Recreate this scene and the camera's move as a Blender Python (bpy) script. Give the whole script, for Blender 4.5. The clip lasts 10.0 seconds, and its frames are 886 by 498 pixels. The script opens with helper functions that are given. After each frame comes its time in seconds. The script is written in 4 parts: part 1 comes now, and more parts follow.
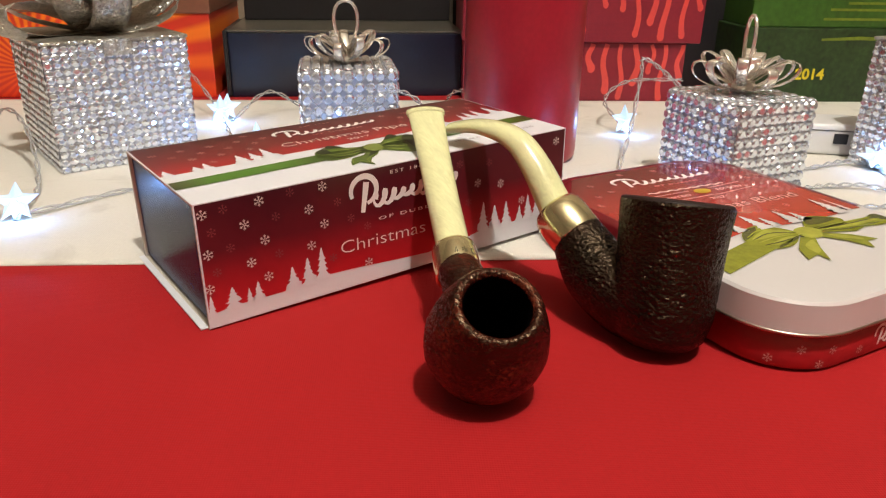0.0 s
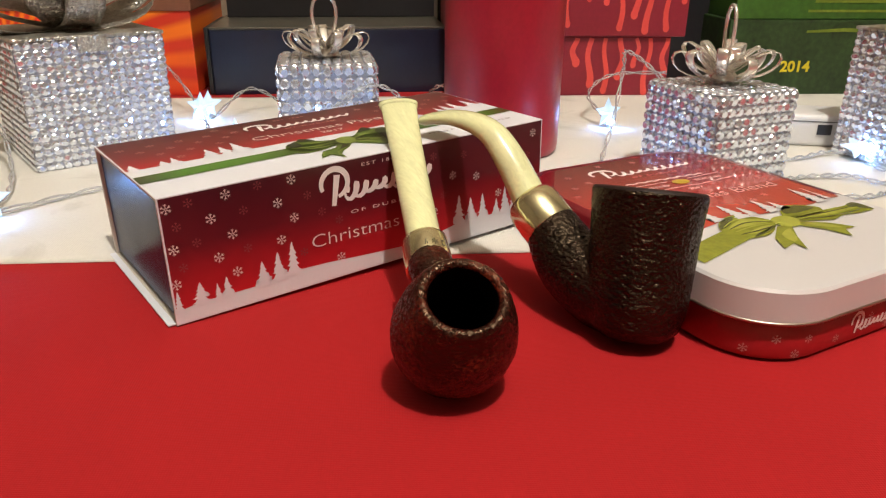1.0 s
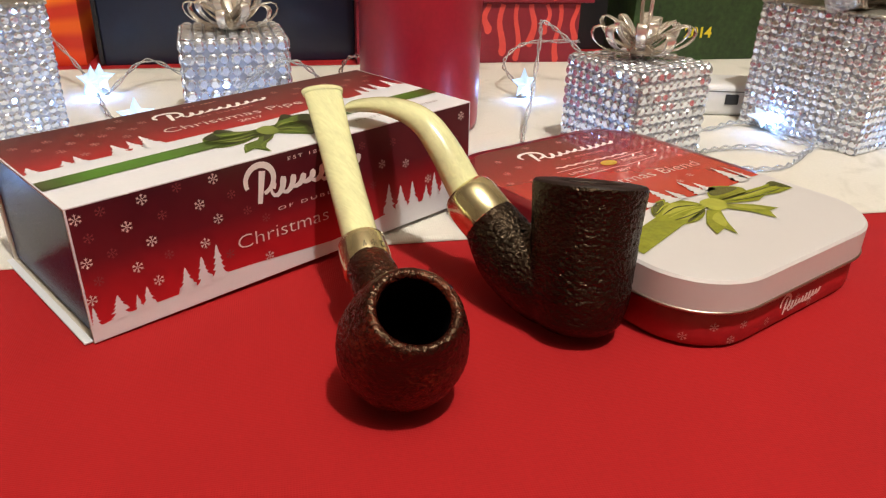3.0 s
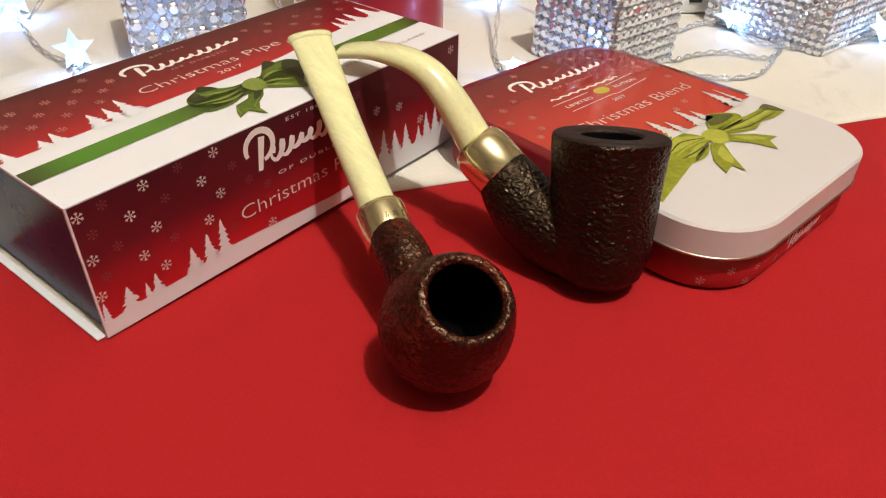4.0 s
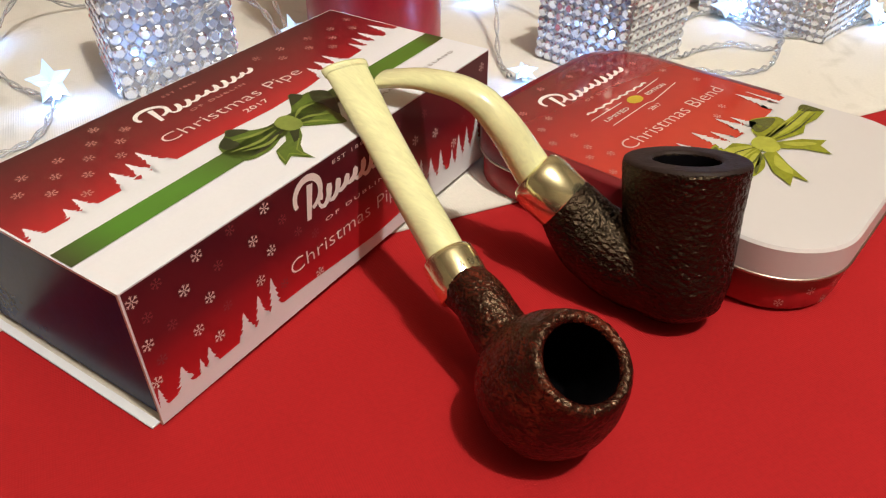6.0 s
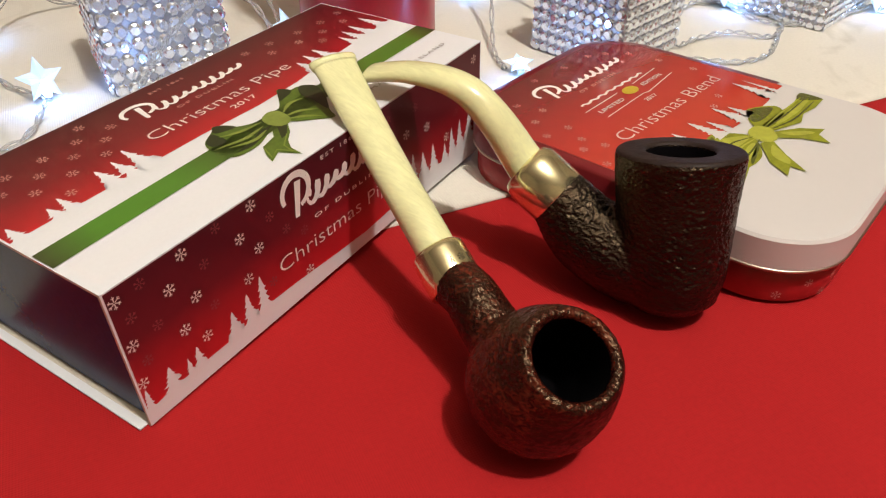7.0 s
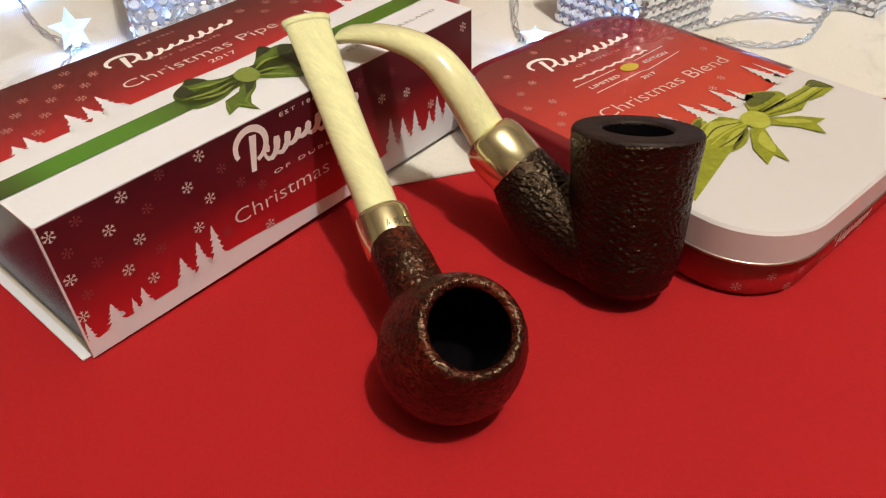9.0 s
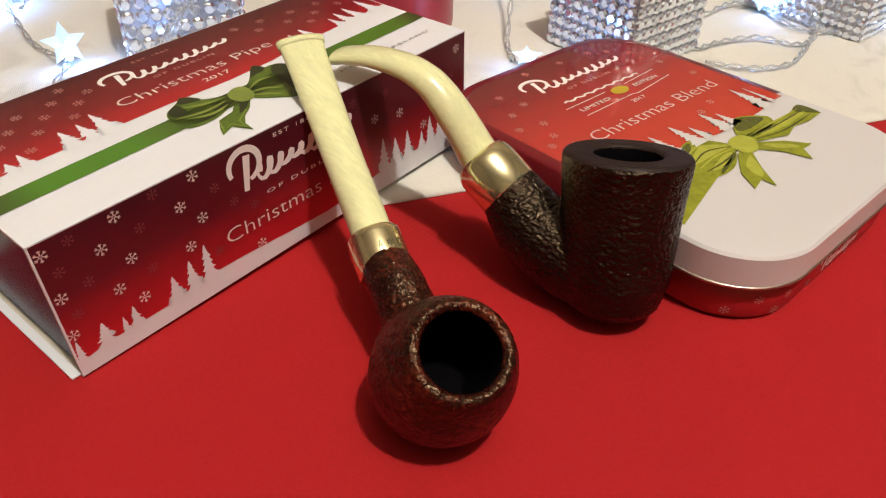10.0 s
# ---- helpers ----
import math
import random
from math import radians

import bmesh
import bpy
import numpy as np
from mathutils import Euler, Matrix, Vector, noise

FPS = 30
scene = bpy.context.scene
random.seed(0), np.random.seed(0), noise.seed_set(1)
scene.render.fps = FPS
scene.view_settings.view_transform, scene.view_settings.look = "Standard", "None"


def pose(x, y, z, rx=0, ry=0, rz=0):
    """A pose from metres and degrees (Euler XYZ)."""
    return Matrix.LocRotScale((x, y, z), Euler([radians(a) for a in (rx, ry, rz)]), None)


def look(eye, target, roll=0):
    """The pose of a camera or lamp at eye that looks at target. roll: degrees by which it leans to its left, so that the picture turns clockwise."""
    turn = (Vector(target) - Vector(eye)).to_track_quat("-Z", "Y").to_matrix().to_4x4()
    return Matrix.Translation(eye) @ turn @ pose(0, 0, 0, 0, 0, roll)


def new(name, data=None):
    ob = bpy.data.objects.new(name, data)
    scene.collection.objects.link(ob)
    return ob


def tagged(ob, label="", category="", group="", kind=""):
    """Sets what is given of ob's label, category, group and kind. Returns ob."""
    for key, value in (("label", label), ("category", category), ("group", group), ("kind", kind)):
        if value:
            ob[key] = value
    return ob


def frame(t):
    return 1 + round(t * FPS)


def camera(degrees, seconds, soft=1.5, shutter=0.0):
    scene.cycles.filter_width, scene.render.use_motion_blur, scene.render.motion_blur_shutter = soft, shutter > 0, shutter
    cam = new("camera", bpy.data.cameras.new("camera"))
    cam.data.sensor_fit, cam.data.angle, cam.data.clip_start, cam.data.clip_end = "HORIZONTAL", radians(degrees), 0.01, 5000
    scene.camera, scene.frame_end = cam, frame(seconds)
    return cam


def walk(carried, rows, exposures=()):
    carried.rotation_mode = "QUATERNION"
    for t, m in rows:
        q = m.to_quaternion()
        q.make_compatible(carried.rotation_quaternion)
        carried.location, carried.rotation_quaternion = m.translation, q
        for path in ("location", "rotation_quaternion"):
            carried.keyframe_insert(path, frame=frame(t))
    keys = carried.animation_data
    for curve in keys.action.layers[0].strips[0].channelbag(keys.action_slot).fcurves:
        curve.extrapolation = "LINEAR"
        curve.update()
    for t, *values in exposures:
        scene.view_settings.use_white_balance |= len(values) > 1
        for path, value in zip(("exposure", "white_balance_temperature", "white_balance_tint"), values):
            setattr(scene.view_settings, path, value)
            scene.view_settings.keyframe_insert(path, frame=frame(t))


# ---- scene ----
cam = camera(62.0, 10.0, soft=1.2)
PATH = [
    (0, (-0.072, -0.238, 0.132), (1.026, 1.245, -0.641), 1.0),
    (0.5, (-0.066, -0.238, 0.13), (1.036, 1.24, -0.645), 0.8),
    (1, (-0.063, -0.241, 0.128), (1.043, 1.235, -0.645), 0.5),
    (1.5, (-0.062, -0.242, 0.128), (1.047, 1.23, -0.649), 0.5),
    (2, (-0.061, -0.24, 0.128), (1.071, 1.203, -0.67), 1.0),
    (2.5, (-0.064, -0.235, 0.129), (1.113, 1.167, -0.677), 2.0),
    (2.7, (-0.063, -0.231, 0.132), (1.18, 1.119, -0.665), 2.6),
    (3.8, (-0.066, -0.191, 0.153), (1.226, 0.828, -0.984), 2.0),
    (4, (-0.07, -0.184, 0.158), (1.219, 0.815, -1.0), 1.8),
    (4.5, (-0.075, -0.166, 0.163), (1.218, 0.798, -1.02), 2.4),
    (5, (-0.085, -0.145, 0.163), (1.235, 0.797, -1.008), 1.4),
    (5.5, (-0.078, -0.137, 0.163), (1.27, 0.751, -1.018), 1.2),
    (7, (-0.067, -0.139, 0.161), (1.27, 0.732, -1.045), -0.2),
    (7.5, (-0.061, -0.154, 0.161), (1.242, 0.77, -1.042), -0.8),
    (8, (-0.048, -0.165, 0.161), (1.195, 0.821, -1.056), -1.3),
    (8.5, (-0.043, -0.175, 0.16), (1.144, 0.857, -1.075), -1.0),
    (9, (-0.045, -0.173, 0.159), (1.132, 0.844, -1.098), -0.6),
    (9.5, (-0.049, -0.168, 0.161), (1.155, 0.822, -1.092), 0.7),
    (10, (-0.045, -0.172, 0.162), (1.167, 0.836, -1.069), 0.6),
]
walk(cam, [(t, look(eye, target, roll)) for t, eye, target, roll in PATH], [(0, 0.04), (2.5, 0.02), (5.0, 0.03), (7.0, -0.03), (8.5, -0.06), (10.0, -0.06)])

# ---- light ----
world = bpy.data.worlds.new("room_air")
scene.world = world
world.use_nodes = True
world.node_tree.nodes["Background"].inputs[0].default_value = (0.30, 0.24, 0.18, 1)
world.node_tree.nodes["Background"].inputs[1].default_value = 0.02


def lamp(name, place, watts, colour, radius):
    d = bpy.data.lights.new(name, "POINT")
    d.energy, d.color, d.shadow_soft_size = watts, colour, radius
    ob = new(name, d)
    ob.location = place
    return ob


# warm ceiling bulb, above and behind the camera
lamp("ceiling_bulb", (-0.06, -0.63, 1.50), 80.0, (1.0, 0.94, 0.845), 0.036)

# ---- materials ----


def nodes_of(m):
    m.use_nodes = True
    return m.node_tree.nodes, m.node_tree.links, m.node_tree.nodes["Principled BSDF"]


def surface(name, colour, rough=0.5, metal=0.0, vary=0.12, coarse=30.0, fine=900.0, bump=0.0, depth=0.0002, coat=0.0, bumpscale=None, spec=0.5):
    """A plain surface with variation at two scales and a fine relief."""
    m = bpy.data.materials.new(name)
    n, l, b = nodes_of(m)
    tc = n.new("ShaderNodeTexCoord")
    big, small, mix = n.new("ShaderNodeTexNoise"), n.new("ShaderNodeTexNoise"), n.new("ShaderNodeMath")
    big.inputs["Scale"].default_value, small.inputs["Scale"].default_value = coarse, fine
    for x in (big, small):
        x.inputs["Detail"].default_value = 4
        l.new(tc.outputs["Object"], x.inputs["Vector"])
    mix.operation = "ADD"
    l.new(big.outputs["Fac"], mix.inputs[0])
    l.new(small.outputs["Fac"], mix.inputs[1])
    ramp = n.new("ShaderNodeMapRange")
    ramp.inputs["From Min"].default_value, ramp.inputs["From Max"].default_value = 0.6, 1.4
    ramp.inputs["To Min"].default_value, ramp.inputs["To Max"].default_value = 1 - vary, 1 + vary
    l.new(mix.outputs[0], ramp.inputs["Value"])
    scale = n.new("ShaderNodeVectorMath")
    scale.operation = "SCALE"
    scale.inputs[0].default_value = colour
    l.new(ramp.outputs[0], scale.inputs["Scale"])
    l.new(scale.outputs[0], b.inputs["Base Color"])
    rr = n.new("ShaderNodeMapRange")
    rr.inputs["To Min"].default_value, rr.inputs["To Max"].default_value = rough * 0.8, min(1, rough * 1.2)
    l.new(big.outputs["Fac"], rr.inputs["Value"])
    l.new(rr.outputs[0], b.inputs["Roughness"])
    b.inputs["Metallic"].default_value = metal
    b.inputs["Coat Weight"].default_value = coat
    b.inputs["Coat Roughness"].default_value = 0.08
    b.inputs["Specular IOR Level"].default_value = spec
    if bump:
        bp = n.new("ShaderNodeBump")
        bp.inputs["Strength"].default_value, bp.inputs["Distance"].default_value = bump, depth
        src = small
        if bumpscale:
            src = n.new("ShaderNodeTexNoise")
            src.inputs["Scale"].default_value, src.inputs["Detail"].default_value = bumpscale, 6
            l.new(tc.outputs["Object"], src.inputs["Vector"])
        l.new(src.outputs["Fac"], bp.inputs["Height"])
        l.new(bp.outputs[0], b.inputs["Normal"])
    return m


def printed(name, axis, low, high, stops, rough=0.32, coat=0.25):
    """Printed card or tin: a colour gradient along one axis of the object, between low and high metres."""
    m = bpy.data.materials.new(name)
    n, l, b = nodes_of(m)
    tc, sep, mr, ramp = n.new("ShaderNodeTexCoord"), n.new("ShaderNodeSeparateXYZ"), n.new("ShaderNodeMapRange"), n.new("ShaderNodeValToRGB")
    l.new(tc.outputs["Object"], sep.inputs[0])
    l.new(sep.outputs["XYZ".index(axis)], mr.inputs["Value"])
    mr.inputs["From Min"].default_value, mr.inputs["From Max"].default_value = low, high
    e = ramp.color_ramp.elements
    e[0].position, e[0].color = stops[0][0], (*stops[0][1], 1)
    e[1].position, e[1].color = stops[-1][0], (*stops[-1][1], 1)
    for p, c in stops[1:-1]:
        x = e.new(p)
        x.color = (*c, 1)
    l.new(mr.outputs[0], ramp.inputs[0])
    noi, mul = n.new("ShaderNodeTexNoise"), n.new("ShaderNodeMapRange")
    noi.inputs["Scale"].default_value, noi.inputs["Detail"].default_value = 120, 5
    mul.inputs["To Min"].default_value, mul.inputs["To Max"].default_value = 0.9, 1.1
    l.new(tc.outputs["Object"], noi.inputs["Vector"])
    l.new(noi.outputs["Fac"], mul.inputs["Value"])
    sc = n.new("ShaderNodeVectorMath")
    sc.operation = "SCALE"
    l.new(ramp.outputs[0], sc.inputs[0])
    l.new(mul.outputs[0], sc.inputs["Scale"])
    l.new(sc.outputs[0], b.inputs["Base Color"])
    b.inputs["Roughness"].default_value = rough
    b.inputs["Coat Weight"].default_value = coat
    b.inputs["Coat Roughness"].default_value = 0.15
    return m


def glowing(name, colour, strength):
    m = bpy.data.materials.new(name)
    n, l, b = nodes_of(m)
    b.inputs["Base Color"].default_value = (0.45, 0.52, 0.60, 1)
    b.inputs["Roughness"].default_value = 0.4
    b.inputs["Emission Color"].default_value = (*colour, 1)
    b.inputs["Emission Strength"].default_value = strength
    return m


def briar(name, deep, raised, bumpy, rough, spec, tint):
    """Rusticated briar: dark stain with a lighter raised grain and short gouges."""
    m = bpy.data.materials.new(name)
    n, l, b = nodes_of(m)
    tc, mp = n.new("ShaderNodeTexCoord"), n.new("ShaderNodeMapping")
    mp.inputs["Scale"].default_value = (1.0, 0.8, 1.15)
    l.new(tc.outputs["Object"], mp.inputs["Vector"])
    vor, noi = n.new("ShaderNodeTexVoronoi"), n.new("ShaderNodeTexNoise")
    vor.feature = "SMOOTH_F1"
    vor.inputs["Scale"].default_value = 760
    noi.inputs["Scale"].default_value, noi.inputs["Detail"].default_value, noi.inputs["Distortion"].default_value = 640, 6, 1.2
    l.new(mp.outputs[0], vor.inputs["Vector"])
    l.new(mp.outputs[0], noi.inputs["Vector"])
    big = n.new("ShaderNodeTexNoise")
    big.inputs["Scale"].default_value = 60
    l.new(tc.outputs["Object"], big.inputs["Vector"])
    mix = n.new("ShaderNodeMath")
    mix.operation = "MULTIPLY"
    l.new(noi.outputs["Fac"], mix.inputs[0])
    l.new(big.outputs["Fac"], mix.inputs[1])
    ramp = n.new("ShaderNodeValToRGB")
    e = ramp.color_ramp.elements
    e[0].position, e[0].color = 0.21, (*deep, 1)
    e[1].position, e[1].color = 0.40, (*raised, 1)
    l.new(mix.outputs[0], ramp.inputs[0])
    l.new(ramp.outputs[0], b.inputs["Base Color"])
    add = n.new("ShaderNodeMath")
    add.operation = "ADD"
    l.new(vor.outputs["Distance"], add.inputs[0])
    l.new(noi.outputs["Fac"], add.inputs[1])
    bp = n.new("ShaderNodeBump")
    bp.inputs["Strength"].default_value, bp.inputs["Distance"].default_value = bumpy, 0.0007
    l.new(add.outputs[0], bp.inputs["Height"])
    l.new(bp.outputs[0], b.inputs["Normal"])
    b.inputs["Roughness"].default_value = rough
    b.inputs["Specular IOR Level"].default_value = spec
    b.inputs["Specular Tint"].default_value = (*tint, 1)
    return m


def cloth(name, colour, vary, thread, stain=None):
    """Woven cloth: crossed threads as relief, broad mottling, faint stains."""
    m = bpy.data.materials.new(name)
    n, l, b = nodes_of(m)
    tc = n.new("ShaderNodeTexCoord")
    waves = []
    for d in ("X", "Y"):
        w = n.new("ShaderNodeTexWave")
        w.bands_direction = d
        w.inputs["Scale"].default_value, w.inputs["Distortion"].default_value = thread, 0.6
        l.new(tc.outputs["Object"], w.inputs["Vector"])
        waves.append(w)
    add = n.new("ShaderNodeMath")
    add.operation = "ADD"
    l.new(waves[0].outputs["Fac"], add.inputs[0])
    l.new(waves[1].outputs["Fac"], add.inputs[1])
    bp = n.new("ShaderNodeBump")
    bp.inputs["Strength"].default_value, bp.inputs["Distance"].default_value = 0.25, 0.00015
    l.new(add.outputs[0], bp.inputs["Height"])
    big, fine = n.new("ShaderNodeTexNoise"), n.new("ShaderNodeTexNoise")
    big.inputs["Scale"].default_value, fine.inputs["Scale"].default_value = 14, 700
    big.inputs["Detail"].default_value = 5
    for x in (big, fine):
        l.new(tc.outputs["Object"], x.inputs["Vector"])
    s = n.new("ShaderNodeMath")
    s.operation = "ADD"
    l.new(big.outputs["Fac"], s.inputs[0])
    l.new(fine.outputs["Fac"], s.inputs[1])
    ramp = n.new("ShaderNodeMapRange")
    ramp.inputs["From Min"].default_value, ramp.inputs["From Max"].default_value = 0.6, 1.4
    ramp.inputs["To Min"].default_value, ramp.inputs["To Max"].default_value = 1 - vary, 1 + vary
    l.new(s.outputs[0], ramp.inputs["Value"])
    sc = n.new("ShaderNodeVectorMath")
    sc.operation = "SCALE"
    sc.inputs[0].default_value = colour
    l.new(ramp.outputs[0], sc.inputs["Scale"])
    last = sc.outputs[0]
    if stain:
        # soft printed branches on the white cloth
        v = n.new("ShaderNodeTexNoise")
        v.inputs["Scale"].default_value, v.inputs["Detail"].default_value, v.inputs["Distortion"].default_value = 16, 9, 1.6
        l.new(tc.outputs["Object"], v.inputs["Vector"])
        r2 = n.new("ShaderNodeMapRange")
        r2.inputs["From Min"].default_value, r2.inputs["From Max"].default_value = 0.56, 0.68
        r2.inputs["To Max"].default_value = 0.45
        l.new(v.outputs["Fac"], r2.inputs["Value"])
        mx = n.new("ShaderNodeMix")
        mx.data_type = "RGBA"
        l.new(r2.outputs[0], mx.inputs[0])
        l.new(last, mx.inputs[6])
        mx.inputs[7].default_value = (*stain, 1)
        last = mx.outputs[2]
    l.new(last, b.inputs["Base Color"])
    l.new(bp.outputs[0], b.inputs["Normal"])
    b.inputs["Roughness"].default_value = 0.75
    b.inputs["Specular IOR Level"].default_value = 0.16
    b.inputs["Sheen Weight"].default_value = 0.04
    return m


def rays(name):
    """Printed sunburst of orange and red rays."""
    m = bpy.data.materials.new(name)
    n, l, b = nodes_of(m)
    tc, sep = n.new("ShaderNodeTexCoord"), n.new("ShaderNodeSeparateXYZ")
    l.new(tc.outputs["Object"], sep.inputs[0])
    at, mul, sn = n.new("ShaderNodeMath"), n.new("ShaderNodeMath"), n.new("ShaderNodeMath")
    at.operation, mul.operation, sn.operation = "ARCTAN2", "MULTIPLY", "SINE"
    off = n.new("ShaderNodeMath")
    off.operation = "ADD"
    off.inputs[1].default_value = 0.03
    l.new(sep.outputs[0], off.inputs[0])
    zo = n.new("ShaderNodeMath")
    zo.operation = "SUBTRACT"
    zo.inputs[1].default_value = 0.025
    l.new(sep.outputs[2], zo.inputs[0])
    l.new(zo.outputs[0], at.inputs[0])
    l.new(off.outputs[0], at.inputs[1])
    mul.inputs[1].default_value = 38
    l.new(at.outputs[0], mul.inputs[0])
    l.new(mul.outputs[0], sn.inputs[0])
    mr = n.new("ShaderNodeMapRange")
    mr.inputs["From Min"].default_value, mr.inputs["From Max"].default_value = -0.7, 0.7
    l.new(sn.outputs[0], mr.inputs["Value"])
    up = n.new("ShaderNodeMapRange")
    up.inputs["From Max"].default_value = 0.075
    l.new(sep.outputs[2], up.inputs["Value"])
    a, c = n.new("ShaderNodeMix"), n.new("ShaderNodeMix")
    for x in (a, c):
        x.data_type = "RGBA"
    a.inputs[6].default_value, a.inputs[7].default_value = (0.75, 0.055, 0.012, 1), (0.95, 0.24, 0.012, 1)
    l.new(up.outputs[0], a.inputs[0])
    c.inputs[6].default_value = (0.62, 0.035, 0.015, 1)
    l.new(mr.outputs[0], c.inputs[0])
    l.new(a.outputs[2], c.inputs[7])
    l.new(c.outputs[2], b.inputs["Base Color"])
    b.inputs["Roughness"].default_value = 0.4
    return m


RED_CLOTH = cloth("red_tablecloth_weave", (0.350, 0.0098, 0.0118), 0.08, 420)
WHITE_CLOTH = cloth("white_runner_weave", (0.66, 0.64, 0.58), 0.05, 300, (0.42, 0.40, 0.34))
MAROON = (0.060, 0.006, 0.012)
RED = (0.50, 0.012, 0.018)
FRONT_PRINT = printed("front_print", "Z", 0.006, 0.049, [(0.0, (0.46, 0.012, 0.018)), (0.25, (0.31, 0.010, 0.016)), (0.55, (0.105, 0.008, 0.014)), (1.0, (0.052, 0.007, 0.013))])
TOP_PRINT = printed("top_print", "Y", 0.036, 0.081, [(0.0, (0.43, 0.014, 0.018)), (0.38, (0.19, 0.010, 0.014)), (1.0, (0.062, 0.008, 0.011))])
TIN_PRINT = printed("tin_print", "Y", -0.015, 0.0715, [(0.0, (0.54, 0.045, 0.022)), (0.45, (0.44, 0.022, 0.018)), (0.78, (0.23, 0.008, 0.014)), (1.0, (0.12, 0.005, 0.012))], 0.16, 0.6)
TIN_PRINT.node_tree.nodes["Principled BSDF"].inputs["Coat Weight"].default_value = 1.0
TIN_PRINT.node_tree.nodes["Principled BSDF"].inputs["Coat Roughness"].default_value = 0.04
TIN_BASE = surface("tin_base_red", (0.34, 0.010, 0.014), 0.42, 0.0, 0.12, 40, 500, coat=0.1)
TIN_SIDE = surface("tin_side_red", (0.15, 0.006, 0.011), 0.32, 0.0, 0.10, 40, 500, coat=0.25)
TIN_WHITE = surface("tin_white", (0.57, 0.55, 0.55), 0.42, 0.0, 0.012, 30, 400, coat=0.12)
TIN_METAL = surface("tin_rim_metal", (0.50, 0.42, 0.36), 0.35, 1.0, 0.05)
CARD_WHITE = surface("white_card", (0.69, 0.70, 0.74), 0.4, 0.0, 0.025, 40, 900, 0.05, 0.0001)
CARD_EDGE = surface("raw_card_edge", (0.62, 0.57, 0.48), 0.8, 0.0, 0.08, 60, 1500)
INK_WHITE = surface("white_ink", (0.80, 0.78, 0.76), 0.4, 0.0, 0.03, 60, 900)
INK_SILVER = surface("pale_ink", (0.72, 0.64, 0.60), 0.35, 0.0, 0.05, 60, 900)
INK_PINK = surface("pink_ink", (0.62, 0.46, 0.43), 0.35, 0.0, 0.05, 60, 900)
INK_FAINT = surface("faint_ink", (0.21, 0.055, 0.06), 0.4, 0.0, 0.1, 60, 900)
INK_DIM = surface("dim_ink", (0.52, 0.26, 0.23), 0.4, 0.0, 0.1, 60, 900)
INK_GREY = surface("grey_ink", (0.36, 0.33, 0.34), 0.4, 0.0, 0.05, 60, 900)
RIBBON = printed("green_ribbon", "X", 0.0, 0.175, [(0.0, (0.045, 0.055, 0.016)), (0.10, (0.075, 0.21, 0.02)), (0.25, (0.075, 0.20, 0.02)), (0.38, (0.06, 0.085, 0.015)), (0.62, (0.04, 0.05, 0.012)), (0.78, (0.07, 0.18, 0.02)), (0.93, (0.06, 0.17, 0.02)), (1.0, (0.03, 0.04, 0.012))])
BOW_GREEN = surface("bow_green", (0.085, 0.135, 0.016), 0.35, 0.0, 0.35, 160, 500)
BOW_LIGHT = surface("bow_light_green", (0.19, 0.24, 0.045), 0.35, 0.0, 0.2, 160, 500)
BOW_DARK = surface("bow_dark_green", (0.025, 0.032, 0.010), 0.4, 0.0, 0.2, 160, 500)
OLIVE = surface("tin_ribbon_olive", (0.24, 0.26, 0.018), 0.22, 0.0, 0.30, 120, 400, coat=0.5)
OLIVE_LIGHT = surface("tin_ribbon_light", (0.38, 0.40, 0.05), 0.22, 0.0, 0.15, 120, 400, coat=0.5)
OLIVE_DARK = surface("tin_ribbon_dark", (0.085, 0.095, 0.014), 0.25, 0.0, 0.2, 120, 400, coat=0.5)
GOLD_INK = surface("gold_ink", (0.50, 0.36, 0.015), 0.3, 0.0, 0.15, 200, 900, coat=0.4)
# dark navy card, its base and reflection tint bluer for the star lights' reflection
DRAWER = surface("glossy_navy_card", (0.012, 0.026, 0.095), 0.24, 0.0, 0.15, 40, 600, spec=0.5)
DRAWER.node_tree.nodes["Principled BSDF"].inputs["IOR"].default_value = 1.15
DRAWER.node_tree.nodes["Principled BSDF"].inputs["Specular Tint"].default_value = (0.26, 0.42, 1.0, 1)
IVORY = surface("marbled_ivory_acrylic", (0.71, 0.715, 0.40), 0.24, 0.0, 0.13, 70, 240, coat=0.45)
# long cloudy streaks down the stems
_n, _l, _b = nodes_of(IVORY)
_map = _n.new("ShaderNodeMapping")
_map.inputs["Scale"].default_value = (3.2, 0.55, 1.3)
for _t in [x for x in _n if x.type == "TEX_NOISE"]:
    _t.inputs["Distortion"].default_value = 1.4
    _l.new(_map.outputs[0], _t.inputs["Vector"])
_l.new(next(x for x in _n if x.type == "TEX_COORD").outputs["Object"], _map.inputs["Vector"])
BAND_METAL = surface("nickel_band", (0.93, 0.86, 0.53), 0.17, 0.95, 0.05, 80, 1200, 0.05, 0.0001)
BRIAR_RED = briar("red_brown_rusticated_briar", (0.013, 0.0022, 0.0018), (0.100, 0.015, 0.007), 0.6, 0.24, 0.46, (1.0, 0.70, 0.44))
BRIAR_DARK = briar("dark_rusticated_briar", (0.0020, 0.0011, 0.0011), (0.011, 0.0036, 0.003), 0.75, 0.21, 0.42, (1.0, 0.72, 0.46))
BRIAR_RIM = surface("smooth_dark_briar_rim", (0.016, 0.007, 0.005), 0.62, 0.0, 0.35, 160, 900, 0.4, 0.0003, spec=0.3)
CHAR = surface("charred_chamber", (0.0016, 0.0012, 0.0018), 0.9, 0.0, 0.2, 200, 900, 0.3, 0.0003, spec=0.05)
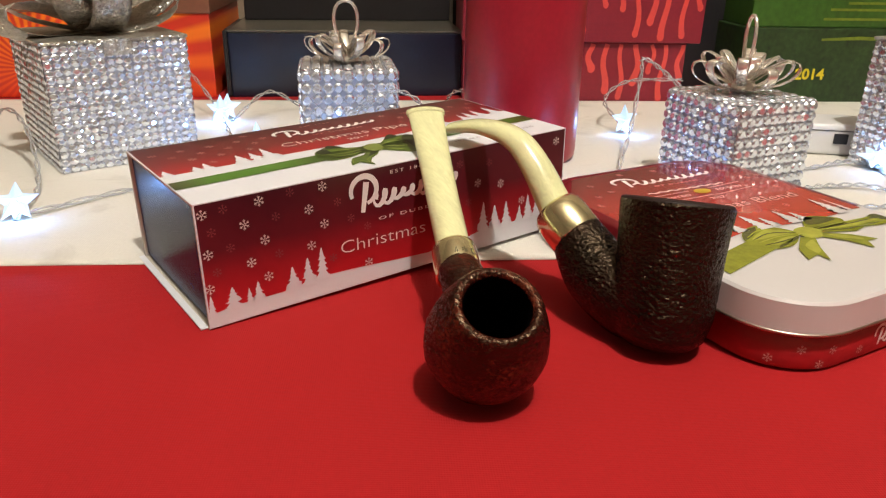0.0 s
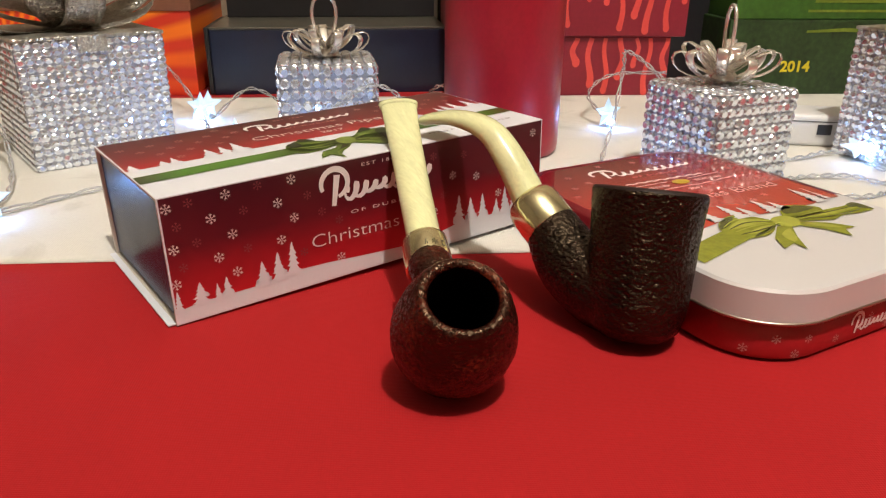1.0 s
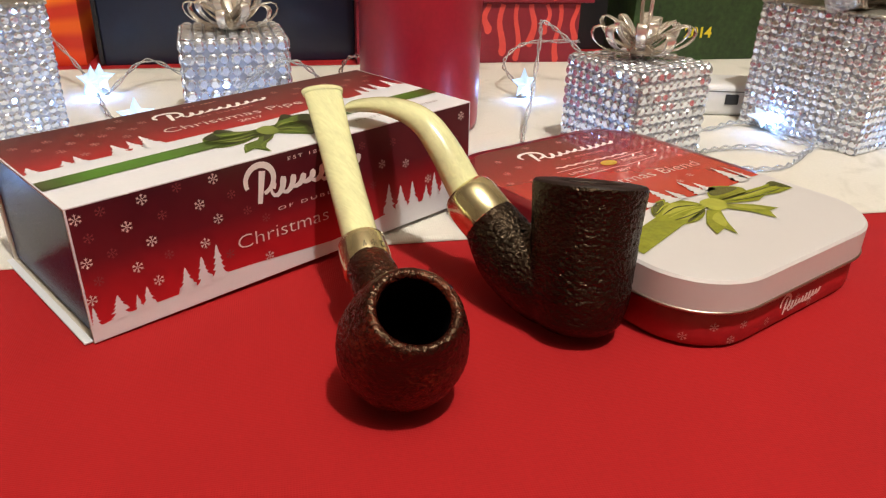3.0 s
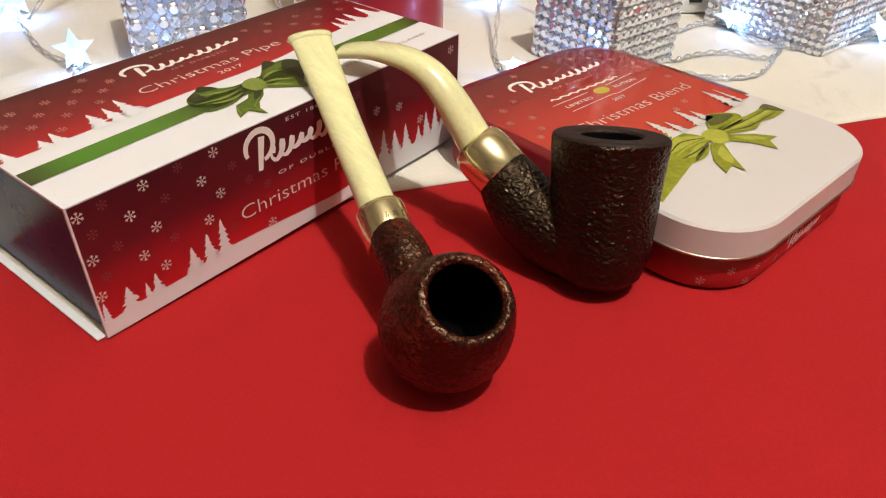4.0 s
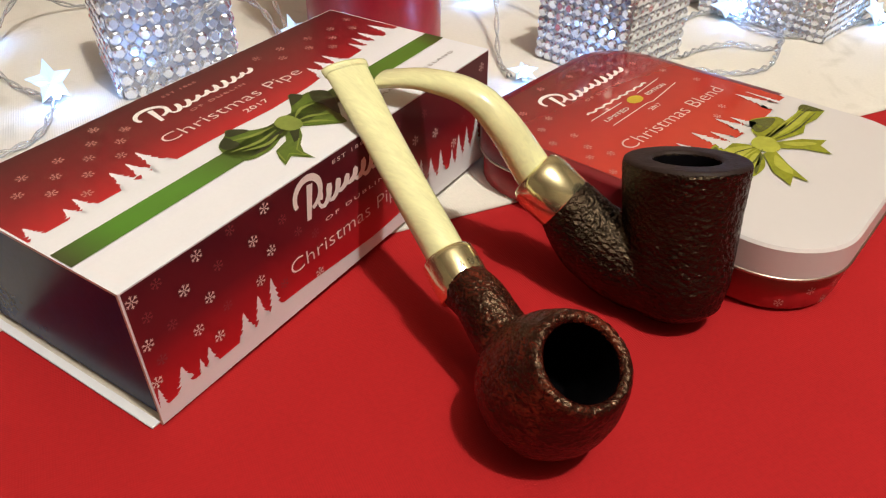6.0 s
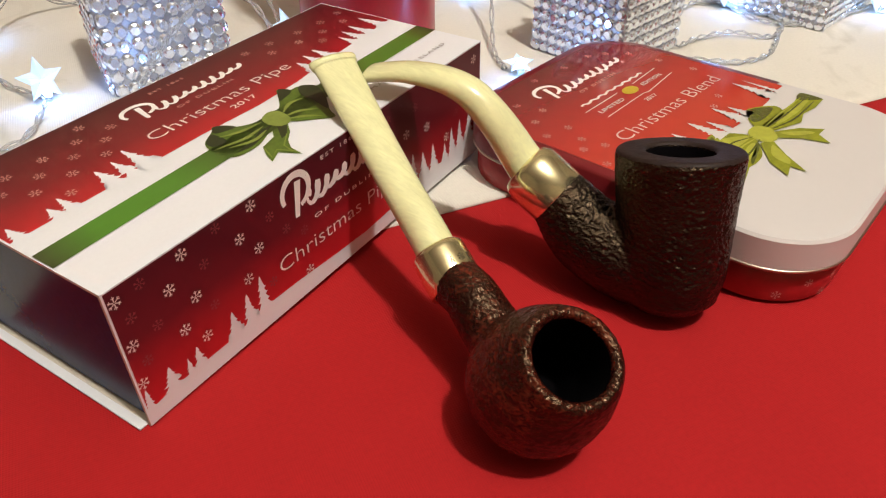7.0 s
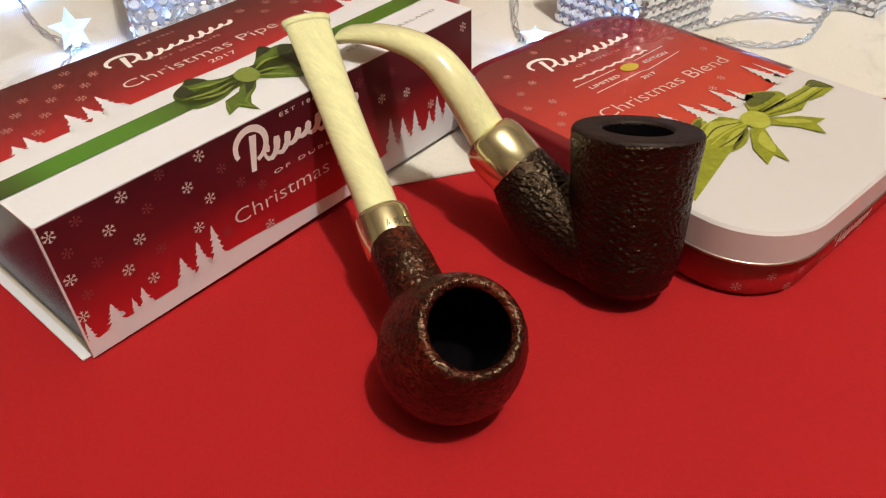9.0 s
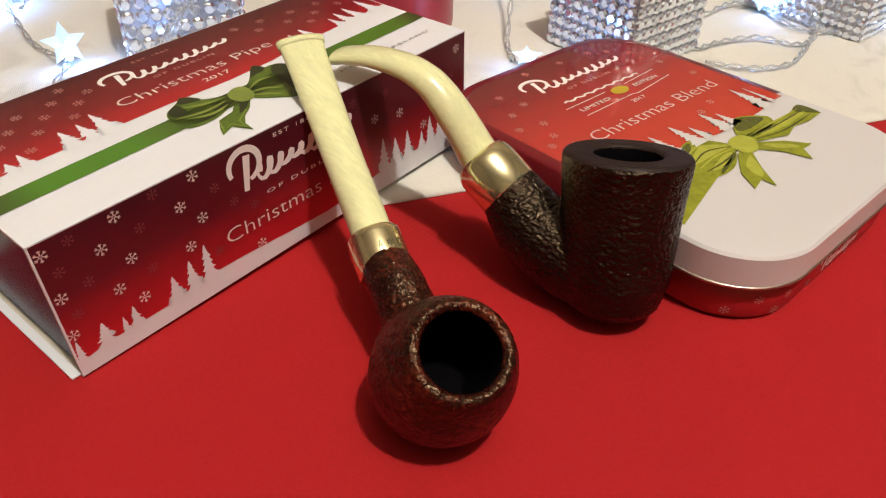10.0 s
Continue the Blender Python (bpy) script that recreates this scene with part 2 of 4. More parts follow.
GEM = surface("silvered_rhinestone", (0.82, 0.87, 0.96), 0.11, 0.76, 0.04, coat=0.5)
GEM_BED = surface("silver_plastic_mesh", (0.46, 0.47, 0.52), 0.35, 0.7, 0.1)
CHROME = surface("silver_plastic_ribbon", (0.86, 0.82, 0.74), 0.18, 0.72, 0.08, coat=0.6)
CLEAR = bpy.data.materials.new("clear_wire_plastic")
_n, _l, _b = nodes_of(CLEAR)
_b.inputs["Base Color"].default_value = (0.80, 0.82, 0.84, 1)
_b.inputs["Roughness"].default_value = 0.18
_b.inputs["Transmission Weight"].default_value = 0.8
STAR_GLOW = glowing("frosted_lit_star", (0.42, 0.70, 1.0), 0.75)
LED_GLOW = glowing("led_bulb", (0.22, 0.46, 1.0), 190.0)
CANDLE_RED = surface("red_candle_wax", (0.33, 0.010, 0.024), 0.36, 0.0, 0.15, 12, 300, coat=0.15)
WHITE_PLASTIC = surface("white_plastic", (0.74, 0.74, 0.74), 0.35, 0.0, 0.03)
BLACK_PLASTIC = surface("dark_plastic", (0.02, 0.02, 0.025), 0.35, 0.0, 0.1)
NAVY = surface("navy_card", (0.007, 0.009, 0.024), 0.32, 0.0, 0.15, 25, 300, coat=0.2)
# grey-brown carries the light reflected off the dark box tops
NAVY_TOP = surface("lit_box_lid", (0.085, 0.078, 0.060), 0.35, 0.0, 0.2, 25, 300, coat=0.3)
BLACK_CARD = surface("black_card", (0.012, 0.011, 0.012), 0.4, 0.0, 0.2, 25, 300)
SUNBURST = rays("sunburst_print")
BROWN_CARD = surface("brown_card", (0.20, 0.075, 0.04), 0.5, 0.0, 0.12, 25, 300)
DRIP_BASE = surface("dark_red_card", (0.24, 0.012, 0.025), 0.45, 0.0, 0.12, 25, 300)
DRIP_INK = surface("coral_ink", (0.70, 0.07, 0.055), 0.45, 0.0, 0.08, 25, 300)
GRASS = surface("dark_green_print", (0.022, 0.048, 0.012), 0.4, 0.0, 0.75, 45, 220)
GREEN_CARD = surface("green_print", (0.040, 0.11, 0.012), 0.4, 0.0, 0.35, 18, 200)
YELLOW_INK = surface("yellow_ink", (0.70, 0.56, 0.02), 0.4, 0.0, 0.1)
LIME_INK = surface("lime_ink", (0.15, 0.20, 0.015), 0.45, 0.0, 0.3, 60, 300)
WALL_PAINT = surface("warm_wall_paint", (0.27, 0.215, 0.15), 0.8, 0.0, 0.05, 3, 120, 0.1, 0.0005)
CEILING_PAINT = surface("ceiling_paint", (0.55, 0.50, 0.42), 0.85, 0.0, 0.04, 3, 120)
FLOOR_WOOD = surface("brown_floor", (0.11, 0.06, 0.035), 0.5, 0.0, 0.25, 4, 90)

GLITTER = surface("silver_glitter_ribbon", (0.52, 0.50, 0.44), 0.30, 0.8, 0.35, 200, 2600)
# every flake of glitter lies at an angle of its own
_n, _l, _b = nodes_of(GLITTER)
_tc, _vor, _sub, _amp, _world, _add, _unit = (_n.new("ShaderNode" + x) for x in ("TexCoord", "TexVoronoi", "VectorMath", "VectorMath", "VectorTransform", "VectorMath", "VectorMath"))
_vor.inputs["Scale"].default_value = 1500
_l.new(_tc.outputs["Object"], _vor.inputs["Vector"])
_sub.operation, _amp.operation, _add.operation, _unit.operation = "SUBTRACT", "SCALE", "ADD", "NORMALIZE"
_sub.inputs[1].default_value = (0.5, 0.5, 0.5)
_amp.inputs["Scale"].default_value = 1.3
_world.vector_type, _world.convert_from, _world.convert_to = "NORMAL", "OBJECT", "WORLD"
_l.new(_vor.outputs["Color"], _sub.inputs[0])
_l.new(_sub.outputs[0], _amp.inputs[0])
_l.new(_tc.outputs["Normal"], _world.inputs[0])
_l.new(_world.outputs[0], _add.inputs[0])
_l.new(_amp.outputs[0], _add.inputs[1])
_l.new(_add.outputs[0], _unit.inputs[0])
_l.new(_unit.outputs[0], _b.inputs["Normal"])

# ---- mesh helpers ----
TABLE = pose(0, 0, 0, 0, 0, -32.3)


def mesh_of(name, bm, material, smooth=True):
    me = bpy.data.meshes.new(name)
    bm.to_mesh(me)
    bm.free()
    for m in (material if isinstance(material, (list, tuple)) else [material]):
        me.materials.append(m)
    me.polygons.foreach_set("use_smooth", [smooth] * len(me.polygons))
    return me


def part(name, bm, material, parent, label="", smooth=True, at=None):
    ob = new(name, mesh_of(name, bm, material, smooth))
    ob.parent = parent
    if at is not None:
        ob.matrix_local = at
    if label:
        tagged(ob, label)
    return ob


def thing(name, m, label, category, group="", kind=""):
    ob = new(name)
    ob.matrix_world = m
    ob.empty_display_size = 0.01
    return tagged(ob, label, category, group, kind)


def slab(x0, x1, y0, y1, z0, z1, bevel=0.0, segments=2):
    bm = bmesh.new()
    bmesh.ops.create_cube(bm, size=1, matrix=Matrix.Translation(((x0 + x1) / 2, (y0 + y1) / 2, (z0 + z1) / 2)) @ Matrix.Diagonal((x1 - x0, y1 - y0, z1 - z0, 1)))
    if bevel:
        bmesh.ops.bevel(bm, geom=bm.edges[:], offset=bevel, segments=segments, affect="EDGES", profile=0.6)
    return bm


def flat_shape(outlines, thickness=0.00008):
    """Thin printed shapes from 2D outlines in the xy plane, each closed."""
    bm = bmesh.new()
    for k, pts in enumerate(outlines):
        vs = [bm.verts.new((x, y, thickness + 0.000007 * (k % 7))) for x, y in pts]
        if len(vs) > 2:
            bm.faces.new(vs)
    bmesh.ops.triangulate(bm, faces=bm.faces[:])
    bmesh.ops.recalc_face_normals(bm, faces=bm.faces[:])
    for f in bm.faces:
        if f.normal.z < 0:
            f.normal_flip()
    return bm


def stroke(points, widths):
    """Outline of a stroke of changing width along 2D points."""
    left, right = [], []
    for i, (x, y) in enumerate(points):
        a, b = points[max(i - 1, 0)], points[min(i + 1, len(points) - 1)]
        d = Vector((b[0] - a[0], b[1] - a[1])).normalized()
        w = widths[i] / 2 if isinstance(widths, (list, tuple)) else widths / 2
        left.append((x - d.y * w, y + d.x * w))
        right.append((x + d.y * w, y - d.x * w))
    return [[left[i], right[i], right[i + 1], left[i + 1]] for i in range(len(points) - 1)]


def disc(x, y, rx, ry, n=14):
    return [(x + rx * math.cos(2 * math.pi * i / n), y + ry * math.sin(2 * math.pi * i / n)) for i in range(n)]


def smooth_path(points, steps=8):
    """Catmull-Rom through the points."""
    p = [Vector(q) for q in points]
    p = [2 * p[0] - p[1]] + p + [2 * p[-1] - p[-2]]
    out = []
    for i in range(1, len(p) - 2):
        for k in range(steps):
            t = k / steps
            a, b, c, d = p[i - 1:i + 3]
            out.append(0.5 * ((2 * b) + (c - a) * t + (2 * a - 5 * b + 4 * c - d) * t * t + (3 * b - a - 3 * c + d) * t ** 3))
    out.append(p[-2])
    return out


def lerp_list(values, n):
    """The values, spread evenly over n samples."""
    xs = np.linspace(0, len(values) - 1, n)
    return np.interp(xs, range(len(values)), values)


def sweep(path, wide, tall, side=None, sides=24, cap=True, closed=False):
    """An elliptical tube along a path. side: the direction of the wide half-axis (None: carried along)."""
    bm = bmesh.new()
    rings = []
    n = len(path)
    wide, tall = lerp_list(wide, n), lerp_list(tall, n)
    s_prev = None
    for i, p in enumerate(path):
        a = path[(i - 1) % n] if closed else path[max(i - 1, 0)]
        b = path[(i + 1) % n] if closed else path[min(i + 1, n - 1)]
        d = (b - a).normalized()
        s = Vector(side) if side is not None else (s_prev if s_prev is not None else (Vector((0, 0, 1)).cross(d) if abs(d.z) < 0.95 else Vector((1, 0, 0))))
        s = (s - d * s.dot(d)).normalized()
        s_prev = s
        u = d.cross(s)
        rings.append([bm.verts.new(p + s * wide[i] * math.cos(2 * math.pi * k / sides) + u * tall[i] * math.sin(2 * math.pi * k / sides)) for k in range(sides)])
    for i in range(n if closed else n - 1):
        r, q = rings[i], rings[(i + 1) % n]
        for k in range(sides):
            bm.faces.new((r[k], r[(k + 1) % sides], q[(k + 1) % sides], q[k]))
    if cap and not closed:
        bm.faces.new(rings[0][::-1])
        bm.faces.new(rings[-1])
    bmesh.ops.recalc_face_normals(bm, faces=bm.faces[:])
    return bm


def lathe(profile, sides=48, m=None):
    """A body turned about z from (radius, height) pairs; radius 0 closes it."""
    bm = bmesh.new()
    rings = []
    for r, z in profile:
        if r < 1e-7:
            rings.append([bm.verts.new((0, 0, z))])
        else:
            rings.append([bm.verts.new((r * math.cos(2 * math.pi * k / sides), r * math.sin(2 * math.pi * k / sides), z)) for k in range(sides)])
    for a, b in zip(rings, rings[1:]):
        for k in range(sides):
            j = (k + 1) % sides
            q = [a[k % len(a)], a[j % len(a)], b[j % len(b)], b[k % len(b)]]
            q = [v for i, v in enumerate(q) if v not in q[:i]]
            if len(q) > 2:
                bm.faces.new(q)
    if m is not None:
        bmesh.ops.transform(bm, matrix=m, verts=bm.verts)
    bmesh.ops.recalc_face_normals(bm, faces=bm.faces[:])
    return bm


def axis_pose(origin, direction):
    return Matrix.Translation(origin) @ Vector(direction).to_track_quat("Z", "Y").to_matrix().to_4x4()


def lettering(name, text, height, material, parent, m, width=None, bold=0.0):
    """Printed words as a thin mesh, their baseline from the origin of m along x; fitted to a width."""
    c = bpy.data.curves.new("words", "FONT")
    c.body, c.size, c.offset, c.extrude, c.resolution_u = text, height / 0.73, bold, 0.00002, 3
    c.space_character = 1.35 if height < 0.002 else 1.0
    tmp = new("words", c)
    me = bpy.data.meshes.new_from_object(tmp.evaluated_get(bpy.context.evaluated_depsgraph_get()))
    bpy.data.objects.remove(tmp)
    me.name = name
    if width:
        xs = [v.co.x for v in me.vertices]
        k = width / (max(xs) - min(xs))
        for v in me.vertices:
            v.co.x = (v.co.x - min(xs)) * k
    me.materials.clear()
    me.materials.append(material)
    ob = new(name, me)
    ob.parent = parent
    ob.matrix_local = m
    return ob


def snowflake(x, y, r):
    """Six arms with small barbs."""
    out = []
    for k in range(6):
        a = math.pi / 6 + k * math.pi / 3
        d, q = Vector((math.cos(a), math.sin(a))), Vector((-math.sin(a), math.cos(a)))
        o = Vector((x, y))

        def at(s, t):
            v = o + d * (s * r) + q * (t * r)
            return (v.x, v.y)
        out += [[at(0.12, -0.065), at(1, -0.055), at(1, 0.055), at(0.12, 0.065)], [at(0.52, 0), at(0.66, 0), at(0.90, 0.20), at(0.80, 0.27)], [at(0.52, 0), at(0.66, 0), at(0.90, -0.20), at(0.80, -0.27)]]
    return out


def fir(x, base, tip, w, rng):
    """A ragged fir silhouette, as tiers of drooping branches."""
    h = tip - base
    tiers = 5
    sides = []
    for sign in (1, -1):
        line = []
        for k in range(tiers):
            z = base + h * 0.94 * (k / tiers) ** 0.92
            nxt = base + h * 0.94 * ((k + 1) / tiers) ** 0.92
            ww = 1.30 * w * (1 - k / (tiers + 0.25)) * rng.uniform(0.82, 1.12)
            line += [(x + sign * ww * 0.70, z - h * 0.012), (x + sign * ww, z + h * rng.uniform(0.0, 0.03)), (x + sign * ww * 0.72, z + h * 0.06), (x + sign * ww * 0.42, nxt - h * 0.015)]
        sides.append(line)
    out = [[(x + w * 1.1, base - h * 0.12)] + sides[0] + [(x + w * 0.07, tip - h * 0.03), (x, tip)] + sides[1][::-1] + [(x - w * 1.1, base - h * 0.12)]]
    return out


def script_mark(x, y, w, h):
    """A flowing brush mark: an open curl and a long slanted scribble, with no letters in it."""
    pts = [(x + w * (0.10 + 0.115 * math.sin(a)), y + h * (0.60 + 0.36 * math.cos(a))) for a in np.linspace(-2.0, 2.9, 22)]
    out = stroke(pts, [h * (0.10 + 0.05 * math.sin(i / 21 * math.pi)) for i in range(22)])
    out += stroke([(x + w * 0.125, y + h * 0.80), (x + w * 0.085, y + h * 0.03)], [h * 0.17, h * 0.12])
    n = 96
    wave = [(x + w * (0.17 + 0.83 * i / n) + h * 0.10 * math.sin(i * 0.62 + 1.2), y + h * (0.30 + 0.15 * (1 + 0.35 * math.sin(i * 0.13)) * math.sin(i * 0.62) + 0.10 * i / n)) for i in range(n + 1)]
    out += stroke(wave, [h * (0.11 + 0.045 * math.cos(i * 0.62)) for i in range(n + 1)])
    return out


def rounded(pts, steps=5):
    """A closed smooth outline through 2D points."""
    n, out = len(pts), []
    for i in range(n):
        a, b, c, d = (Vector(pts[(i + k - 1) % n]) for k in range(4))
        for k in range(steps):
            t = k / steps
            q = 0.5 * ((2 * b) + (c - a) * t + (2 * a - 5 * b + 4 * c - d) * t * t + (3 * b - a - 3 * c + d) * t ** 3)
            out.append((q.x, q.y))
    return out


def bow_print(x, y, s):
    """Printed ribbon bow in three tones: loops, knot and tails with fine fold lines."""
    loop_l = rounded([(-0.10, 0.03), (-0.26, 0.08), (-0.42, 0.18), (-0.57, 0.42), (-0.68, 0.34), (-0.92, 0.19), (-1.0, -0.08), (-0.93, -0.32), (-0.62, -0.36), (-0.34, -0.26), (-0.13, -0.16)])
    loop_r = rounded([(0.07, -0.04), (0.28, 0.14), (0.46, 0.34), (0.57, 0.45), (0.66, 0.30), (0.78, 0.28), (0.94, 0.08), (0.79, -0.18), (0.51, -0.49), (0.40, -0.67), (0.23, -0.52), (0.01, -0.26)])
    tail = [(-0.15, -0.13), (-0.03, -0.28), (-0.17, -0.45), (-0.34, -0.57), (-0.45, -0.72), (-0.48, -0.92), (-0.60, -0.66), (-0.79, -0.75), (-0.72, -0.59), (-0.61, -0.43), (-0.37, -0.37)]
    knot = rounded([(-0.14, 0.04), (0.02, 0.11), (0.13, 0.03), (0.10, -0.19), (0.0, -0.29), (-0.14, -0.27), (-0.19, -0.12)])
    dark = [rounded([(-0.57, 0.41), (-0.47, 0.31), (-0.44, 0.18), (-0.66, 0.25), (-0.67, 0.34)]), rounded([(-0.78, 0.28), (-0.91, 0.18), (-0.90, 0.04), (-0.73, 0.03), (-0.71, 0.27)]),
            rounded([(0.57, 0.44), (0.65, 0.34), (0.62, 0.25), (0.42, 0.20), (0.36, 0.22)]), rounded([(0.78, 0.27), (0.89, 0.20), (0.92, 0.07), (0.78, -0.18), (0.52, -0.46), (0.59, -0.16), (0.62, 0.08)]),
            [(-0.17, -0.24), (-0.07, -0.31), (-0.25, -0.47), (-0.35, -0.48)], rounded([(-0.16, -0.16), (-0.34, -0.22), (-0.62, -0.31), (-0.86, -0.27), (-0.62, -0.24), (-0.36, -0.14)])]
    light = [knot]
    for fold in (((-0.30, -0.19), (-0.56, -0.24), (-0.84, -0.12)), ((-0.19, 0.0), (-0.50, 0.05), (-0.72, 0.16)), ((-0.25, -0.09), (-0.58, -0.12), (-0.93, -0.02)), ((0.13, -0.06), (0.36, 0.04), (0.56, 0.0)), ((0.10, -0.15), (0.27, -0.20), (0.45, -0.36)), ((0.04, -0.22), (0.20, -0.34), (0.33, -0.52))):
        line = smooth_path([Vector((*p, 0)) for p in fold], 6)
        light += stroke([(p.x, p.y) for p in line], [0.012 + 0.045 * math.sin(i / 12 * math.pi) for i in range(len(line))])
    light += stroke([(-0.63, -0.47), (-0.73, -0.69), (-0.57, -0.61), (-0.48, -0.83)], 0.022) + stroke([(-0.24, -0.46), (-0.46, -0.62), (-0.50, -0.78)], 0.018)
    groups = ([tail, loop_l, loop_r], light, dark)
    return [[[(x + a * s, y + b * s) for a, b in poly] for poly in group] for group in groups]


# ---- the setting ----
room = 2.2
setting = []
for name, b, mat in (("floor", slab(-room, room, -room, 0.86, -0.80, -0.75), FLOOR_WOOD), ("ceiling", slab(-room, room, -room, 0.86, 1.72, 1.77), CEILING_PAINT),
                     ("wall_north", slab(-room, room, 0.78, 0.86, -0.75, 1.72), WALL_PAINT), ("wall_south", slab(-room, room, -room - 0.08, -room, -0.75, 1.72), WALL_PAINT),
                     ("wall_west", slab(-room - 0.08, -room, -room, 0.86, -0.75, 1.72), WALL_PAINT), ("wall_east", slab(room, room + 0.08, -room, 0.86, -0.75, 1.72), WALL_PAINT)):
    ob = tagged(new(name, mesh_of(name, b, mat, False)), "plain painted room surface", "room", kind="structure")
    ob.matrix_world = TABLE

table = thing("dining_table", TABLE, "large table laid with a smooth red cloth", "table")
bm = slab(-0.95, 0.95, -0.62, 0.70, -0.03, -0.0004, 0.004)
part("tabletop", bm, FLOOR_WOOD, table, "wooden top under the cloth")
for sx in (-0.9, 0.82):
    for sy in (-0.56, 0.58):
        part("leg", slab(sx, sx + 0.07, sy, sy + 0.07, -0.75, -0.03, 0.004), FLOOR_WOOD, table)


def sheet(x0, x1, y0, y1, nx, ny, height, thick):
    bm = bmesh.new()
    top = [[bm.verts.new((x0 + (x1 - x0) * i / nx, y0 + (y1 - y0) * j / ny, 0)) for i in range(nx + 1)] for j in range(ny + 1)]
    for row in top:
        for v in row:
            v.co.z = height(v.co.x, v.co.y)
    for j in range(ny):
        for i in range(nx):
            bm.faces.new((top[j][i], top[j][i + 1], top[j + 1][i + 1], top[j + 1][i]))
    if thick:
        g = bmesh.ops.extrude_edge_only(bm, edges=[e for e in bm.edges if e.is_boundary])
        for v in g["geom"]:
            if isinstance(v, bmesh.types.BMVert):
                v.co.z = 0.0002
    bmesh.ops.recalc_face_normals(bm, faces=bm.faces[:])
    return bm


red = new("tablecloth", mesh_of("tablecloth", sheet(-0.97, 0.97, -0.64, 0.72, 60, 44, lambda x, y: 0.00025 * noise.noise((x * 9, y * 9, 0)), 0), RED_CLOTH))
red.matrix_world = TABLE
tagged(red, "smooth bright red woven cloth covering the table", "tablecloth")


def runner_height(x, y):
    lift = 0.0021 * math.exp(-((x - 0.13) / 0.035) ** 2 - ((y - 0.13) / 0.06) ** 2)
    return 0.0011 + 0.0003 * noise.noise((x * 22, y * 22, 3)) + lift


runner = new("table_runner", mesh_of("table_runner", sheet(-0.9, 0.9, 0.0605, 0.412, 180, 60, runner_height, 1), WHITE_CLOTH))
runner.matrix_world = TABLE
tagged(runner, "white cotton runner with faint grey print lying across red cloth", "table runner")

# ---- the long card box ----
BL, BW, BH = 0.175, 0.081, 0.0482


def card_box():
    box = thing("gift_box", pose(0, 0, 0.0003, 0, -1.35, 0), "long red and white printed card sleeve box standing on the table", "box")
    t = 0.0009
    # sleeve: a tube open at both ends
    bm = bmesh.new()
    outer = [(0, 0), (BW, 0), (BW, BH), (0, BH)]
    inner = [(t, t), (BW - t, t), (BW - t, BH - t), (t, BH - t)]
    ring = [[[bm.verts.new((x, y, z)) for y, z in loop] for loop in (outer, inner)] for x in (0, BL)]
    for k in range(4):
        j = (k + 1) % 4
        bm.faces.new((ring[0][0][k], ring[0][0][j], ring[1][0][j], ring[1][0][k]))
        f = bm.faces.new((ring[0][1][k], ring[1][1][k], ring[1][1][j], ring[0][1][j]))
        f.material_index = 1
        for e in (0, 1):
            f = bm.faces.new((ring[e][0][k], ring[e][1][k], ring[e][1][j], ring[e][0][j]))
            f.material_index = 1
    bmesh.ops.recalc_face_normals(bm, faces=bm.faces[:])
    long_edges = [e for e in bm.edges if abs(e.verts[0].co.x - e.verts[1].co.x) > 0.1 and e.verts[0].co.y in (0, BW) and e.verts[0].co.z in (0, BH)]
    bmesh.ops.bevel(bm, geom=long_edges, offset=0.0006, segments=2, affect="EDGES")
    part("sleeve", bm, [CARD_WHITE, CARD_EDGE], box, "white card sleeve with raw edges", False)
    # dark drawer, a little inside the sleeve
    part("drawer", slab(0.0012, BL - 0.0012, t + 0.0004, BW - t - 0.0004, t + 0.0008, BH - t - 0.0008, 0.0008), DRAWER, box, "glossy dark inner drawer end", False)
    part("bottom_flap", slab(-0.0027, 0.0042, 0.0016, BW + 0.0006, 0.0001, 0.0008, 0.0003), CARD_WHITE, box, "white folded card flap", False)
    rng = random.Random(4)
    front = Matrix(((1, 0, 0, 0), (0, 0, -1, -0.0001), (0, 1, 0, 0), (0, 0, 0, 1)))
    top = Matrix.Translation((0, 0, BH + 0.0001))

    def on(m, dz):
        return m @ Matrix.Translation((0, 0, dz))
    # front field: dark to red above a snow line
    snow = [(0.0006, 0.0058), (0.010, 0.0072), (0.020, 0.0070), (0.030, 0.0070), (0.046, 0.0088), (0.060, 0.0083), (0.080, 0.0068), (0.096, 0.0058), (0.112, 0.0066), (0.126, 0.0092), (0.142, 0.0088), (0.156, 0.0092), (0.1744, 0.0125)]
    bm = bmesh.new()
    lo = [bm.verts.new((x, -0.0001, z)) for x, z in snow]
    hi = [bm.verts.new((x, -0.0001, BH - 0.0004)) for x, z in snow]
    for i in range(len(snow) - 1):
        bm.faces.new((lo[i], lo[i + 1], hi[i + 1], hi[i]))
    part("front_print", bm, FRONT_PRINT, box, "red night sky print", False)
    trees = [(0.0018, 0.0062, 0.0135, 0.0016), (0.0100, 0.0070, 0.0148, 0.0028), (0.0162, 0.0068, 0.0126, 0.0013), (0.0198, 0.0068, 0.0142, 0.0021), (0.0338, 0.0070, 0.0163, 0.0029), (0.0402, 0.0076, 0.0183, 0.0028), (0.0463, 0.0086, 0.0210, 0.0028),
             (0.1265, 0.0092, 0.0222, 0.0028), (0.1330, 0.0090, 0.0196, 0.0028), (0.1398, 0.0088, 0.0200, 0.0026), (0.1480, 0.0090, 0.0160, 0.0018), (0.1530, 0.0092, 0.0205, 0.0026), (0.1590, 0.0096, 0.0215, 0.0026), (0.1662, 0.0106, 0.0240, 0.0030), (0.1725, 0.0120, 0.0215, 0.0019)]
